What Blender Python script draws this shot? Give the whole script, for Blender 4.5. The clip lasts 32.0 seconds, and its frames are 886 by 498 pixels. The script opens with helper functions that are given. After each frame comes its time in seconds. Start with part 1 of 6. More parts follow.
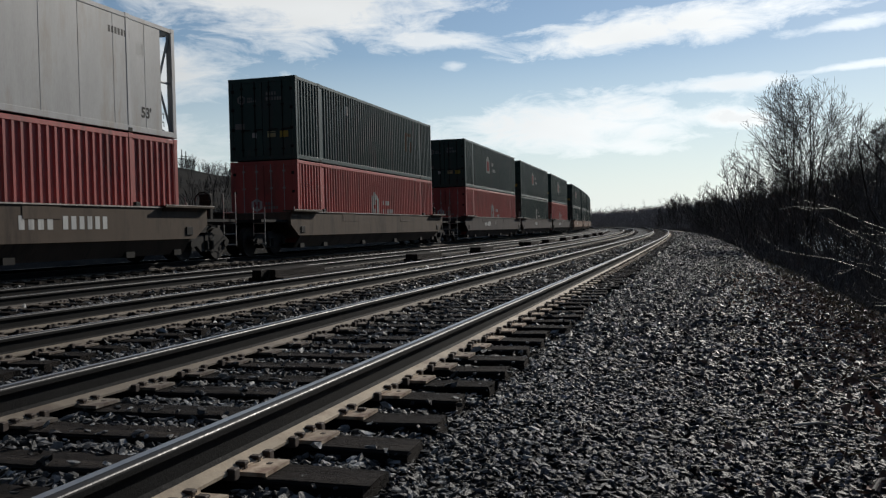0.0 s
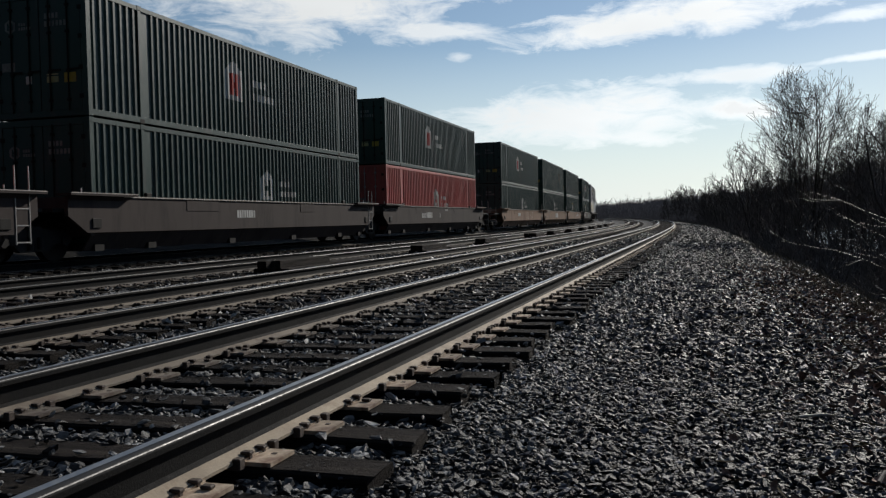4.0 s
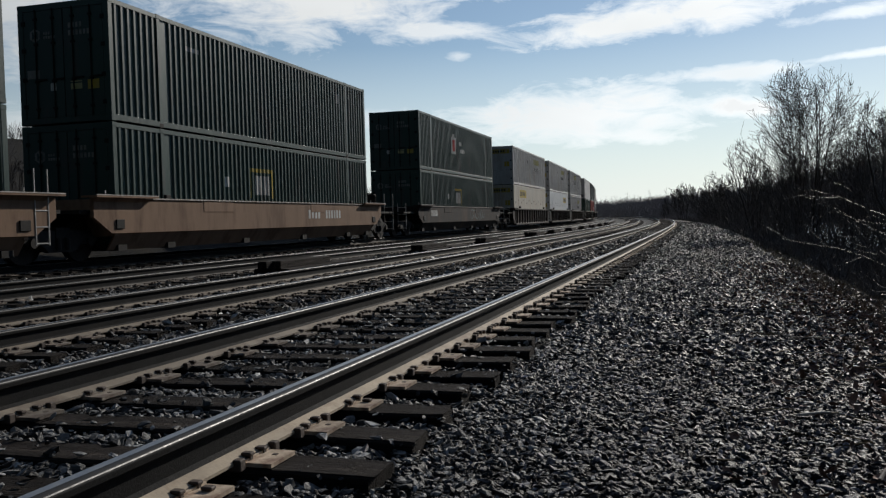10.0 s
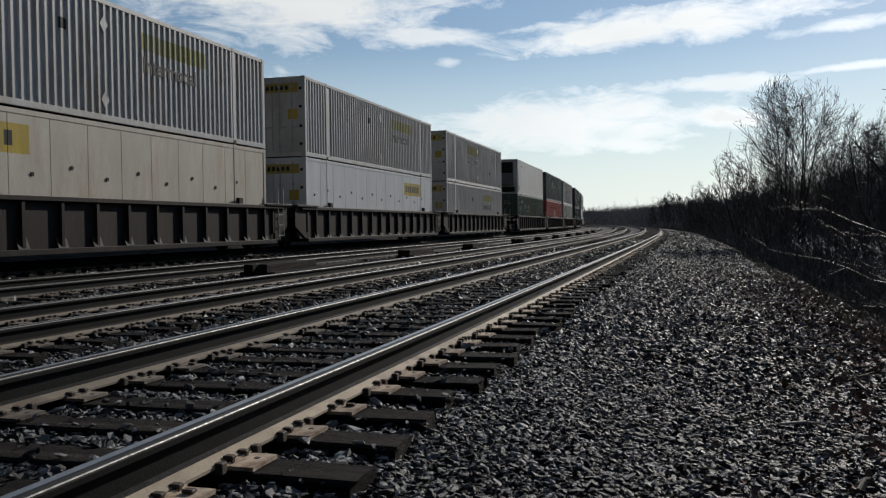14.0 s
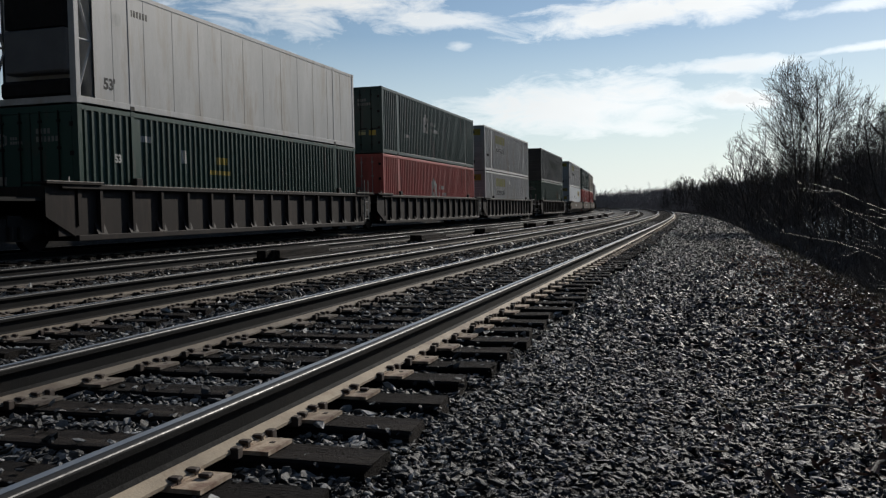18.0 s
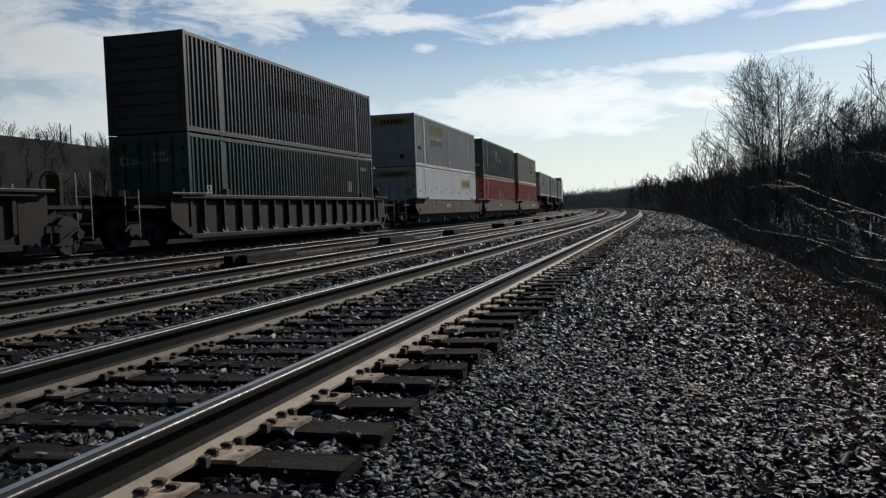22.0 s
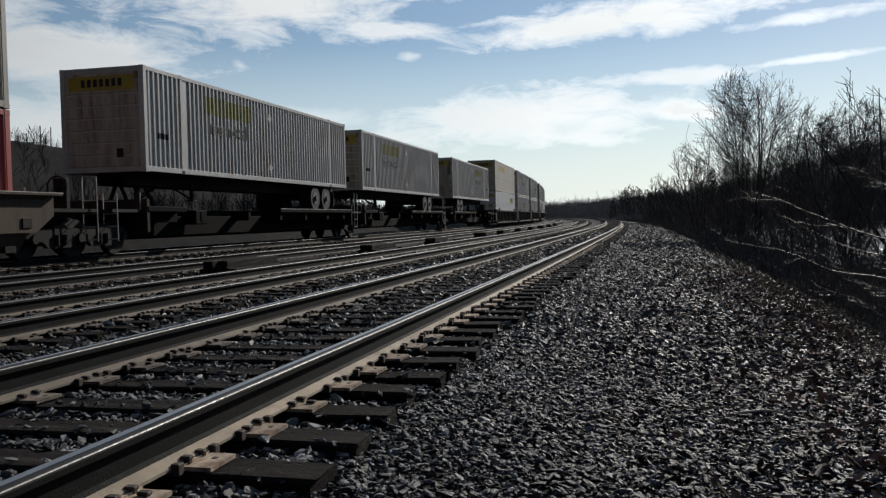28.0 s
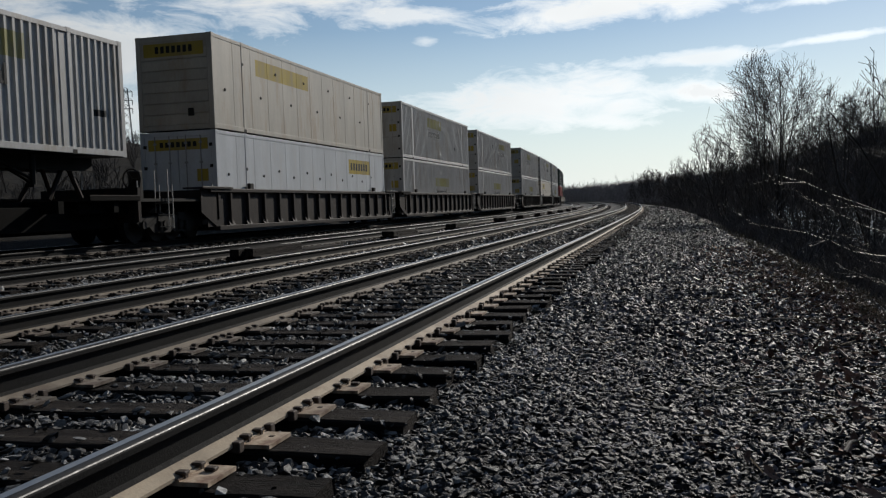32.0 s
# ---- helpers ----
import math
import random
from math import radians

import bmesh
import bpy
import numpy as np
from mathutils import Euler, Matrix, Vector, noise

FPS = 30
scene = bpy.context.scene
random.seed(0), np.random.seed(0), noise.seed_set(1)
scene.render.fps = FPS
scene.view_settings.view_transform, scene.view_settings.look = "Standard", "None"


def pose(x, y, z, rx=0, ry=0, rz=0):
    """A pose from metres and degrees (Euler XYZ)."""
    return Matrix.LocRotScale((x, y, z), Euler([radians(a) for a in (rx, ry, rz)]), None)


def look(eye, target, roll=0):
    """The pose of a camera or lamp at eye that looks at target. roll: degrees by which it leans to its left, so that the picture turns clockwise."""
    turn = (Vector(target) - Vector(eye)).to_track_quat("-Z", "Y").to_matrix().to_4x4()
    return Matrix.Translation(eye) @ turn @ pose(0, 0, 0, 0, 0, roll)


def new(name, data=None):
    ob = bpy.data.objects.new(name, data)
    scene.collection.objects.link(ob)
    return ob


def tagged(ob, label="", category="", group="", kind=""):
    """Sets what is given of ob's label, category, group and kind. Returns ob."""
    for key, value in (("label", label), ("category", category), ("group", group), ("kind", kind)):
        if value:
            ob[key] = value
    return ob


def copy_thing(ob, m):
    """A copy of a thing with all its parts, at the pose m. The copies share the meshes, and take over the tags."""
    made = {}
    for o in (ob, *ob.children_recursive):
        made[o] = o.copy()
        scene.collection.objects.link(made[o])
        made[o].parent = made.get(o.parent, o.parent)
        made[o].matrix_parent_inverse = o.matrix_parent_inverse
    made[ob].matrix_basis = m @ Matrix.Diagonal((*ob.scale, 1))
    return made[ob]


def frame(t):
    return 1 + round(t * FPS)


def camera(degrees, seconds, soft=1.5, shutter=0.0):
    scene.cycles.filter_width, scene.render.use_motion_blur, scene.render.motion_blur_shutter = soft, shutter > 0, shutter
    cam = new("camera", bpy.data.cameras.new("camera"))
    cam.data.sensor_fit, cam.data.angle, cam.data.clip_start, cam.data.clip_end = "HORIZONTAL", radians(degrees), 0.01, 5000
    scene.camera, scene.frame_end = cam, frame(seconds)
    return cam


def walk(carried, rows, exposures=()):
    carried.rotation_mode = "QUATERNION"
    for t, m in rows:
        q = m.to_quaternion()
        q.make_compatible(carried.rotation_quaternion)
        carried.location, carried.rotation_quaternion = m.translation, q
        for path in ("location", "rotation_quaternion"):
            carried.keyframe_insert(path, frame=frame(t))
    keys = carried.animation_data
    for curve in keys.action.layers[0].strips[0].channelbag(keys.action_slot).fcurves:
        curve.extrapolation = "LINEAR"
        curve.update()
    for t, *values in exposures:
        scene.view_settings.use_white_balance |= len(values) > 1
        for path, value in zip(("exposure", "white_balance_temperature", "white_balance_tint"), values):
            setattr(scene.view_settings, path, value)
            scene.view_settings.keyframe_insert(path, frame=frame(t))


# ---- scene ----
# The near rail's top is z = 0; y runs along the straight of the tracks, x to the right of them.
CAMERA_ROWS = [
    (0, 0.003, 0.003, 0.732, 16.40, -1.49, 0.66), (0.5, 0.002, -0.001, 0.732, 17.05, -1.81, 0.56),
    (1, 0.002, 0.000, 0.728, 17.35, -1.92, 0.72), (1.5, 0.000, 0.000, 0.733, 17.25, -1.98, 0.61),
    (2, -0.003, 0.007, 0.727, 17.07, -2.04, 0.65), (2.5, -0.001, 0.006, 0.730, 16.99, -2.05, 0.67),
    (3, -0.002, 0.009, 0.729, 16.87, -2.11, 0.63), (3.5, 0.000, 0.009, 0.729, 16.70, -2.07, 0.57),
    (5.5, 0.002, 0.003, 0.732, 17.28, -2.00, 0.39), (6, 0.002, -0.006, 0.734, 17.58, -2.04, 0.15),
    (6.5, -0.009, 0.009, 0.729, 17.47, -2.20, 0.04), (7, -0.008, 0.007, 0.729, 17.24, -2.36, 0.13),
    (7.5, -0.010, 0.010, 0.728, 17.40, -2.55, -0.02), (8, -0.009, 0.009, 0.729, 17.43, -2.31, 0.05),
    (8.5, -0.006, 0.020, 0.730, 16.58, -1.84, 0.35), (9, 0.003, 0.010, 0.733, 16.27, -1.87, 0.47),
    (9.5, 0.004, 0.013, 0.733, 16.34, -1.96, 0.85), (10, 0.004, 0.011, 0.731, 16.76, -2.09, 0.90),
    (10.5, 0.007, 0.015, 0.732, 16.57, -2.15, 0.80), (11, 0.004, 0.017, 0.731, 16.46, -2.14, 0.64),
    (11.5, 0.007, 0.015, 0.729, 16.55, -2.11, 0.64), (12, 0.005, 0.016, 0.731, 16.50, -2.37, 0.83),
    (12.5, 0.013, 0.018, 0.732, 16.48, -2.06, 0.67), (13, 0.021, 0.001, 0.735, 16.10, -1.65, 0.43),
    (13.5, 0.022, -0.003, 0.735, 15.60, -1.62, 0.31), (14, 0.015, 0.003, 0.732, 15.92, -1.73, 0.07),
    (14.5, 0.009, 0.005, 0.737, 16.53, -1.36, 0.14), (16.5, 0.002, -0.008, 0.744, 17.83, -1.39, 0.31),
    (17, 0.003, 0.003, 0.736, 17.09, -1.79, 0.09), (17.5, 0.010, 0.001, 0.737, 16.62, -2.28, 0.25),
    (18, 0.016, -0.004, 0.734, 16.72, -2.73, 0.45), (18.5, 0.017, 0.004, 0.730, 16.78, -2.94, 0.79),
    (19, 0.020, 0.008, 0.731, 16.39, -2.72, 1.01), (19.5, 0.021, -0.002, 0.733, 16.11, -2.49, 1.17),
    (20, 0.017, 0.014, 0.733, 15.91, -2.54, 1.25), (20.5, 0.012, 0.013, 0.731, 15.48, -2.53, 1.16),
    (21, 0.009, 0.024, 0.733, 15.02, -2.50, 1.27), (21.5, 0.007, 0.030, 0.729, 14.83, -2.59, 1.43),
    (22, 0.011, 0.025, 0.731, 14.68, -2.65, 1.42), (22.5, 0.012, 0.027, 0.729, 14.73, -2.66, 1.27),
    (23, 0.019, 0.019, 0.731, 14.78, -2.76, 0.92), (23.5, 0.020, 0.013, 0.729, 14.89, -2.75, 0.52),
    (24, 0.023, 0.018, 0.732, 14.88, -2.67, 0.40), (24.5, 0.021, 0.016, 0.732, 14.86, -2.51, 0.36),
    (25, 0.020, 0.016, 0.732, 14.90, -2.23, 0.34), (25.5, 0.020, 0.014, 0.734, 14.91, -2.05, 0.28),
    (27.5, 0.024, 0.026, 0.734, 13.64, -2.02, 0.60), (28, 0.021, 0.034, 0.730, 13.47, -2.12, 0.62),
    (28.5, 0.020, 0.040, 0.729, 13.38, -2.17, 0.67), (29, 0.022, 0.020, 0.734, 13.23, -2.30, 0.64),
    (29.5, 0.021, 0.025, 0.735, 13.19, -2.40, 0.64), (30, 0.024, 0.021, 0.734, 13.55, -2.43, 0.78),
    (30.5, 0.033, 0.018, 0.731, 13.78, -2.76, 0.86), (31, 0.029, 0.007, 0.722, 13.66, -3.08, 0.70),
    (31.5, -0.007, -0.045, 0.731, 13.70, -3.00, 1.22), (32, -0.037, -0.139, 0.745, 14.71, -3.06, 1.25)
]
cam = camera(53.94, 32.0, soft=1.3)
walk(cam, [(t, pose(x, y, z, 90 + pitch, 0, yaw) @ pose(0, 0, 0, 0, 0, -lean))
           for t, x, y, z, yaw, pitch, lean in CAMERA_ROWS],
     exposures=[(0.0, 0.0), (32.0, 0.0)])

# ---- light ----
SUN_AZ, SUN_EL = 18.0, 26.0      # degrees to the right of +y, and above the horizon


def make_world():
    world = bpy.data.worlds.new("sky")
    scene.world = world
    world.use_nodes = True
    nt = world.node_tree
    nt.nodes.clear()
    N, L = nt.nodes.new, nt.links.new

    def math_(op, a, b=None, c=None):
        n = N("ShaderNodeMath")
        n.operation = op
        for i, v in enumerate((a, b, c)):
            if v is None:
                continue
            if isinstance(v, (int, float)):
                n.inputs[i].default_value = v
            else:
                L(v, n.inputs[i])
        return n.outputs[0]

    def noise_(vec, scale, detail, rough, distort=0.0):
        n = N("ShaderNodeTexNoise")
        n.inputs["Scale"].default_value, n.inputs["Detail"].default_value = scale, detail
        n.inputs["Roughness"].default_value, n.inputs["Distortion"].default_value = rough, distort
        L(vec, n.inputs["Vector"])
        return n.outputs["Fac"]

    sky = N("ShaderNodeTexSky")
    sky.sky_type = "NISHITA"
    sky.sun_disc = False
    sky.sun_elevation, sky.sun_rotation = radians(SUN_EL), radians(SUN_AZ)
    sky.air_density, sky.dust_density, sky.ozone_density = 1.0, 0.15, 2.0
    coord = N("ShaderNodeTexCoord")
    sep = N("ShaderNodeSeparateXYZ")
    L(coord.outputs["Generated"], sep.inputs[0])
    x, y, z = sep.outputs
    az = math_("MULTIPLY", math_("ARCTAN2", x, y), 57.296)
    el = math_("MULTIPLY", math_("ARCSINE", math_("MINIMUM", math_("MAXIMUM", z, -1.0), 1.0)), 57.296)
    comb = N("ShaderNodeCombineXYZ")
    L(math_("MULTIPLY", az, 0.35), comb.inputs[0])
    L(el, comb.inputs[1])
    fine = noise_(comb.outputs[0], 0.7, 10, 0.66, 0.5)
    broad = noise_(comb.outputs[0], 0.16, 4, 0.5, 0.2)
    rag = math_("ADD", math_("MULTIPLY", math_("SUBTRACT", fine, 0.5), 2.6), math_("MULTIPLY", math_("SUBTRACT", broad, 0.5), 1.0))
    total = None
    # azimuth, elevation, half width, half height, slope, density
    for a0, e0, wa, we, slope, dens in (
            (-27, 14.8, 14.5, 3.9, -0.06, 1.0), (-37, 9.8, 9.5, 2.2, 0.0, 0.9), (-38, 5.6, 9.0, 2.0, 0.0, 0.75), (-45, 13.0, 9.0, 4.0, 0.0, 0.9),
            (-17.0, 12.0, 5.0, 0.75, -0.03, 0.8), (-2.0, 12.3, 13.0, 1.35, 0.09, 1.0), (9.0, 11.6, 5.5, 0.5, 0.1, 0.7),
            (-7.8, 6.4, 10.5, 2.1, 0.05, 0.95), (2.2, 6.5, 2.4, 0.9, -0.05, 1.2), (1.5, 8.6, 6.0, 0.55, 0.05, 0.8),
            (-3.8, 5.0, 3.0, 0.6, -0.06, 0.8), (-15.6, 10.4, 1.0, 0.4, 0.0, 0.5), (9.5, 9.2, 6.0, 0.3, 0.06, 0.7),
            (-22, 6.5, 4.5, 0.8, 0.0, 0.35), (15, 18, 14, 2.2, 0.05, 0.9), (30, 11, 12, 1.6, 0.0, 0.8)):
        da = math_("SUBTRACT", az, a0)
        de = math_("SUBTRACT", math_("SUBTRACT", el, e0), math_("MULTIPLY", da, slope))
        u, v = math_("DIVIDE", da, wa), math_("DIVIDE", de, we)
        rr = math_("SQRT", math_("ADD", math_("MULTIPLY", u, u), math_("MULTIPLY", v, v)))
        f = math_("MULTIPLY", math_("SUBTRACT", 1.0, math_("SUBTRACT", rr, math_("MULTIPLY", rag, 0.85))), 1.5)
        f = math_("MULTIPLY", math_("MINIMUM", math_("MAXIMUM", f, 0.0), 1.0), dens)
        total = f if total is None else math_("MAXIMUM", total, f)
    # scattered clouds above and behind the view
    hi = N("ShaderNodeMapRange")
    hi.inputs[1].default_value, hi.inputs[2].default_value = 18.0, 26.0
    L(el, hi.inputs[0])
    deck = math_("MULTIPLY", math_("MINIMUM", math_("MAXIMUM", math_("MULTIPLY", math_("SUBTRACT", noise_(coord.outputs["Generated"], 3.0, 7, 0.6), 0.52), 6.0), 0.0), 1.0), hi.outputs[0])
    total = math_("MAXIMUM", total, math_("MULTIPLY", deck, 0.35))
    # thin haze near the horizon
    haze = N("ShaderNodeMapRange")
    haze.inputs[1].default_value, haze.inputs[2].default_value = 0.0, 11.0
    haze.inputs[3].default_value, haze.inputs[4].default_value = 0.85, 0.0
    L(el, haze.inputs[0])
    # cloud brightness: thick cores are greyer
    core = math_("SUBTRACT", 1.0, math_("MULTIPLY", math_("MULTIPLY", total, broad), 0.42))
    glow = N("ShaderNodeMapRange")      # brighter towards the sun's side
    glow.inputs[1].default_value, glow.inputs[2].default_value = -45.0, 10.0
    glow.inputs[3].default_value, glow.inputs[4].default_value = 0.78, 1.12
    L(az, glow.inputs[0])
    white = N("ShaderNodeMix")
    white.data_type = "RGBA"
    white.blend_type = "MULTIPLY"
    white.inputs["Factor"].default_value = 1.0
    white.inputs["A"].default_value = (CLOUD * 0.97, CLOUD, CLOUD * 1.01, 1)
    L(math_("MULTIPLY", core, glow.outputs[0]), white.inputs["B"])
    mix0 = N("ShaderNodeMix")
    mix0.data_type = "RGBA"
    side = N("ShaderNodeMapRange")
    side.inputs[1].default_value, side.inputs[2].default_value = -0.3, 0.7
    side.inputs[3].default_value, side.inputs[4].default_value = 0.15, 1.0
    L(y, side.inputs[0])
    L(math_("MULTIPLY", haze.outputs[0], side.outputs[0]), mix0.inputs["Factor"])
    L(sky.outputs[0], mix0.inputs["A"])
    mix0.inputs["B"].default_value = (HAZE * 0.90, HAZE * 1.0, HAZE * 1.04, 1)
    mix1 = N("ShaderNodeMix")
    mix1.data_type = "RGBA"
    L(total, mix1.inputs["Factor"])
    L(mix0.outputs["Result"], mix1.inputs["A"])
    L(white.outputs["Result"], mix1.inputs["B"])
    # the sky is brightest round the sun and falls off smoothly away from it
    dot = N("ShaderNodeVectorMath")
    dot.operation = "DOT_PRODUCT"
    L(coord.outputs["Generated"], dot.inputs[0])
    e_, a_ = radians(SUN_EL), radians(SUN_AZ)
    dot.inputs[1].default_value = (math.sin(a_) * math.cos(e_), math.cos(a_) * math.cos(e_), math.sin(e_))
    fall = N("ShaderNodeMapRange")
    fall.interpolation_type = "SMOOTHSTEP"
    fall.inputs[1].default_value, fall.inputs[2].default_value = -0.5, 0.95
    fall.inputs[3].default_value, fall.inputs[4].default_value = 0.30, 1.30
    L(dot.outputs["Value"], fall.inputs[0])
    lit = N("ShaderNodeMix")
    lit.data_type, lit.blend_type = "RGBA", "MULTIPLY"
    lit.inputs["Factor"].default_value = 1.0
    L(mix1.outputs["Result"], lit.inputs["A"])
    L(fall.outputs[0], lit.inputs["B"])
    bg = N("ShaderNodeBackground")
    bg.inputs["Strength"].default_value = 0.06
    L(lit.outputs["Result"], bg.inputs["Color"])
    out = N("ShaderNodeOutputWorld")
    L(bg.outputs[0], out.inputs[0])


CLOUD, HAZE = 15.0, 11.5
make_world()
sun = new("sun", bpy.data.lights.new("sun", "SUN"))
sun.data.energy, sun.data.angle, sun.data.color = 3.4, radians(0.6), (1.0, 0.94, 0.85)
_se, _sa = radians(SUN_EL), radians(SUN_AZ)
sun.matrix_basis = look((0, 0, 60), (-math.sin(_sa) * math.cos(_se) * 10, -math.cos(_sa) * math.cos(_se) * 10, 60 - math.sin(_se) * 10))

# ---- materials ----


def mat(name, base, rough=0.7, metal=0.0, var=0.25, scale=6.0, bump=0.25, fine=60.0, second=None, amount=0.5,
        stretch=(1, 1, 1), per=0.0, island=False, spec=0.5, depth=0.01, flecks=0.0):
    """Procedural surface: base colour broken at two scales, patches of a second colour, fine relief."""
    m = bpy.data.materials.new(name)
    m.use_nodes = True
    nt = m.node_tree
    N, L = nt.nodes.new, nt.links.new
    b = nt.nodes["Principled BSDF"]
    b.inputs["Roughness"].default_value, b.inputs["Metallic"].default_value = rough, metal
    b.inputs["Specular IOR Level"].default_value = spec
    co = N("ShaderNodeTexCoord")
    mp = N("ShaderNodeMapping")
    mp.inputs["Scale"].default_value = stretch
    L(co.outputs["Object"], mp.inputs[0])

    def noise_(sc, det, ro=0.6):
        n = N("ShaderNodeTexNoise")
        n.inputs["Scale"].default_value, n.inputs["Detail"].default_value, n.inputs["Roughness"].default_value = sc, det, ro
        L(mp.outputs[0], n.inputs["Vector"])
        return n.outputs["Fac"]

    def mapped(v, a, b_, c, d):
        n = N("ShaderNodeMapRange")
        for i, q in enumerate((a, b_, c, d)):
            n.inputs[i + 1].default_value = q
        L(v, n.inputs[0])
        return n.outputs[0]

    def mix(kind, fac, a, c):
        n = N("ShaderNodeMix")
        n.data_type, n.blend_type = "RGBA", kind
        for key, v in (("Factor", fac), ("A", a), ("B", c)):
            if isinstance(v, (int, float)):
                n.inputs[key].default_value = v
            elif isinstance(v, tuple):
                n.inputs[key].default_value = (*v, 1)
            else:
                L(v, n.inputs[key])
        return n.outputs["Result"]

    big, small = noise_(scale, 5), noise_(fine, 4, 0.7)
    colour = mix("MULTIPLY", 1.0, base, mapped(big, 0.3, 0.7, 1 - var, 1 + var))
    colour = mix("MULTIPLY", 1.0, colour, mapped(small, 0.3, 0.7, 1 - var * 0.7, 1 + var * 0.7))
    if second:
        colour = mix("MIX", mapped(noise_(scale * 0.6 + 0.3, 8, 0.72), 0.62 - amount * 0.3, 0.72 - amount * 0.2, 0.0, 1.0), colour, second)
    if per:
        if island:
            g = N("ShaderNodeNewGeometry").outputs["Random Per Island"]
        else:
            g = N("ShaderNodeObjectInfo").outputs["Random"]
        if flecks:                      # most pieces dark, a few pale
            p = N("ShaderNodeMath")
            p.operation = "POWER"
            L(g, p.inputs[0])
            p.inputs[1].default_value = 5.0
            colour = mix("MULTIPLY", 1.0, colour, mapped(p.outputs[0], 0.0, 1.0, 1 - per, 1 + flecks))
        else:
            colour = mix("MULTIPLY", 1.0, colour, mapped(g, 0.0, 1.0, 1 - per, 1 + per))
    L(colour, b.inputs["Base Color"])
    L(mapped(small, 0.3, 0.7, max(rough - 0.12, 0.03), min(rough + 0.12, 1.0)), b.inputs["Roughness"])
    if bump:
        bu = N("ShaderNodeBump")
        bu.inputs["Strength"].default_value, bu.inputs["Distance"].default_value = bump, depth
        L(small, bu.inputs["Height"])
        L(bu.outputs[0], b.inputs["Normal"])
    return m


M = {
    "gravel": mat("gravel", (0.020, 0.0195, 0.020), 0.75, var=0.5, scale=3.0, bump=1.0, fine=26.0, depth=0.05, spec=0.1),
    "stone": mat("stone", (0.0100, 0.0095, 0.0102), 0.5, var=0.6, scale=9.0, bump=0.6, fine=90.0, per=0.2, flecks=23.0, island=True, spec=0.21),
    "stone_piece": mat("stone_piece", (0.0100, 0.0095, 0.0102), 0.5, var=0.6, scale=9.0, bump=0.6, fine=90.0, per=0.2, flecks=23.0, spec=0.21),
    "stone_grey": mat("stone_grey", (0.068, 0.068, 0.066), 0.5, var=0.5, scale=9.0, bump=0.6, fine=90.0, per=0.6, flecks=4.5, island=True, spec=0.25),
    "soil": mat("soil", (0.018, 0.0168, 0.015), 0.9, var=0.5, scale=0.6, bump=0.8, fine=8.0, second=(0.027, 0.0235, 0.017), amount=0.4, depth=0.1, spec=0.05),
    "tie": mat("tie", (0.021, 0.0175, 0.0155), 0.9, var=0.7, scale=7.0, bump=1.0, fine=42.0, second=(0.050, 0.041, 0.034), amount=0.25, stretch=(0.12, 2.2, 2.2), per=0.4, spec=0.10, depth=0.03),
    "plate": mat("plate", (0.37, 0.295, 0.215), 0.75, var=0.3, scale=12.0, bump=0.3, fine=120.0, second=(0.17, 0.105, 0.07), amount=0.42, per=0.3),
    "spike": mat("spike", (0.06, 0.042, 0.032), 0.8, var=0.3, scale=20.0, bump=0.3),
    # dark rusty web; the shade under the rail's head is put into its near-black
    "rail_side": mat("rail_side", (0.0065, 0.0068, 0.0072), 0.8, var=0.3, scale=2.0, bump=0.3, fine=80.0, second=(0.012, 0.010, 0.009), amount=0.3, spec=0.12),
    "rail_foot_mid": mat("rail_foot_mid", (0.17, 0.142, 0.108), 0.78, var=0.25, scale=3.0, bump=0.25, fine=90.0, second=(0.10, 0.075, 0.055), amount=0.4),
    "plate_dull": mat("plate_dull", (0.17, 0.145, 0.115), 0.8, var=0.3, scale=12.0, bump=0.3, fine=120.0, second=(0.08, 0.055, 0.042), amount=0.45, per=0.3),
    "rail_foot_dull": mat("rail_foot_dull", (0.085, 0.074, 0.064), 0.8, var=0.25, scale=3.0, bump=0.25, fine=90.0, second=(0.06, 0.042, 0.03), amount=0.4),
    # near rail's foot: its strong light is put into this paler copy
    "rail_foot_lit": mat("rail_foot_lit", (0.36, 0.295, 0.215), 0.75, var=0.25, scale=3.0, bump=0.25, fine=90.0, second=(0.20, 0.145, 0.10), amount=0.4),
    "rail_head": mat("rail_head", (0.42, 0.42, 0.41), 0.46, 1.0, var=0.10, scale=4.0, bump=0.0, fine=40.0),
    "rail_edge": mat("rail_edge", (0.065, 0.065, 0.065), 0.5, 1.0, var=0.2, scale=4.0, bump=0.0, fine=40.0),
    "rail_top": mat("rail_top", (0.028, 0.027, 0.026), 0.55, 0.0, var=0.2, scale=3.0, bump=0.05, fine=50.0, spec=0.12),
    "bark": mat("bark", (0.05, 0.043, 0.038), 0.9, var=0.35, scale=3.0, bump=0.4, fine=30.0, stretch=(1, 1, 0.3)),
    # paler than the near twigs: distance haze is put into the colour
    "hazed_twig": mat("hazed_twig", (0.26, 0.25, 0.26), 0.9, var=0.3, scale=0.2, bump=0.0, per=0.3, island=True, spec=0.05),
    "scrub": mat("scrub", (0.045, 0.043, 0.044), 0.95, var=0.3, scale=0.2, bump=0.0, per=0.3, island=True, spec=0.03),
    "tree_twig": mat("tree_twig", (0.10, 0.092, 0.088), 0.9, var=0.3, scale=1.0, bump=0.0, per=0.4, island=True, spec=0.08),
    "twig": mat("twig", (0.13, 0.12, 0.115), 0.85, var=0.3, scale=1.0, bump=0.0, per=0.45, island=True, spec=0.15),
}

# ---- plan ----
CURVE_START, EASE, RADIUS = 4.9, 63.6, 1310.0


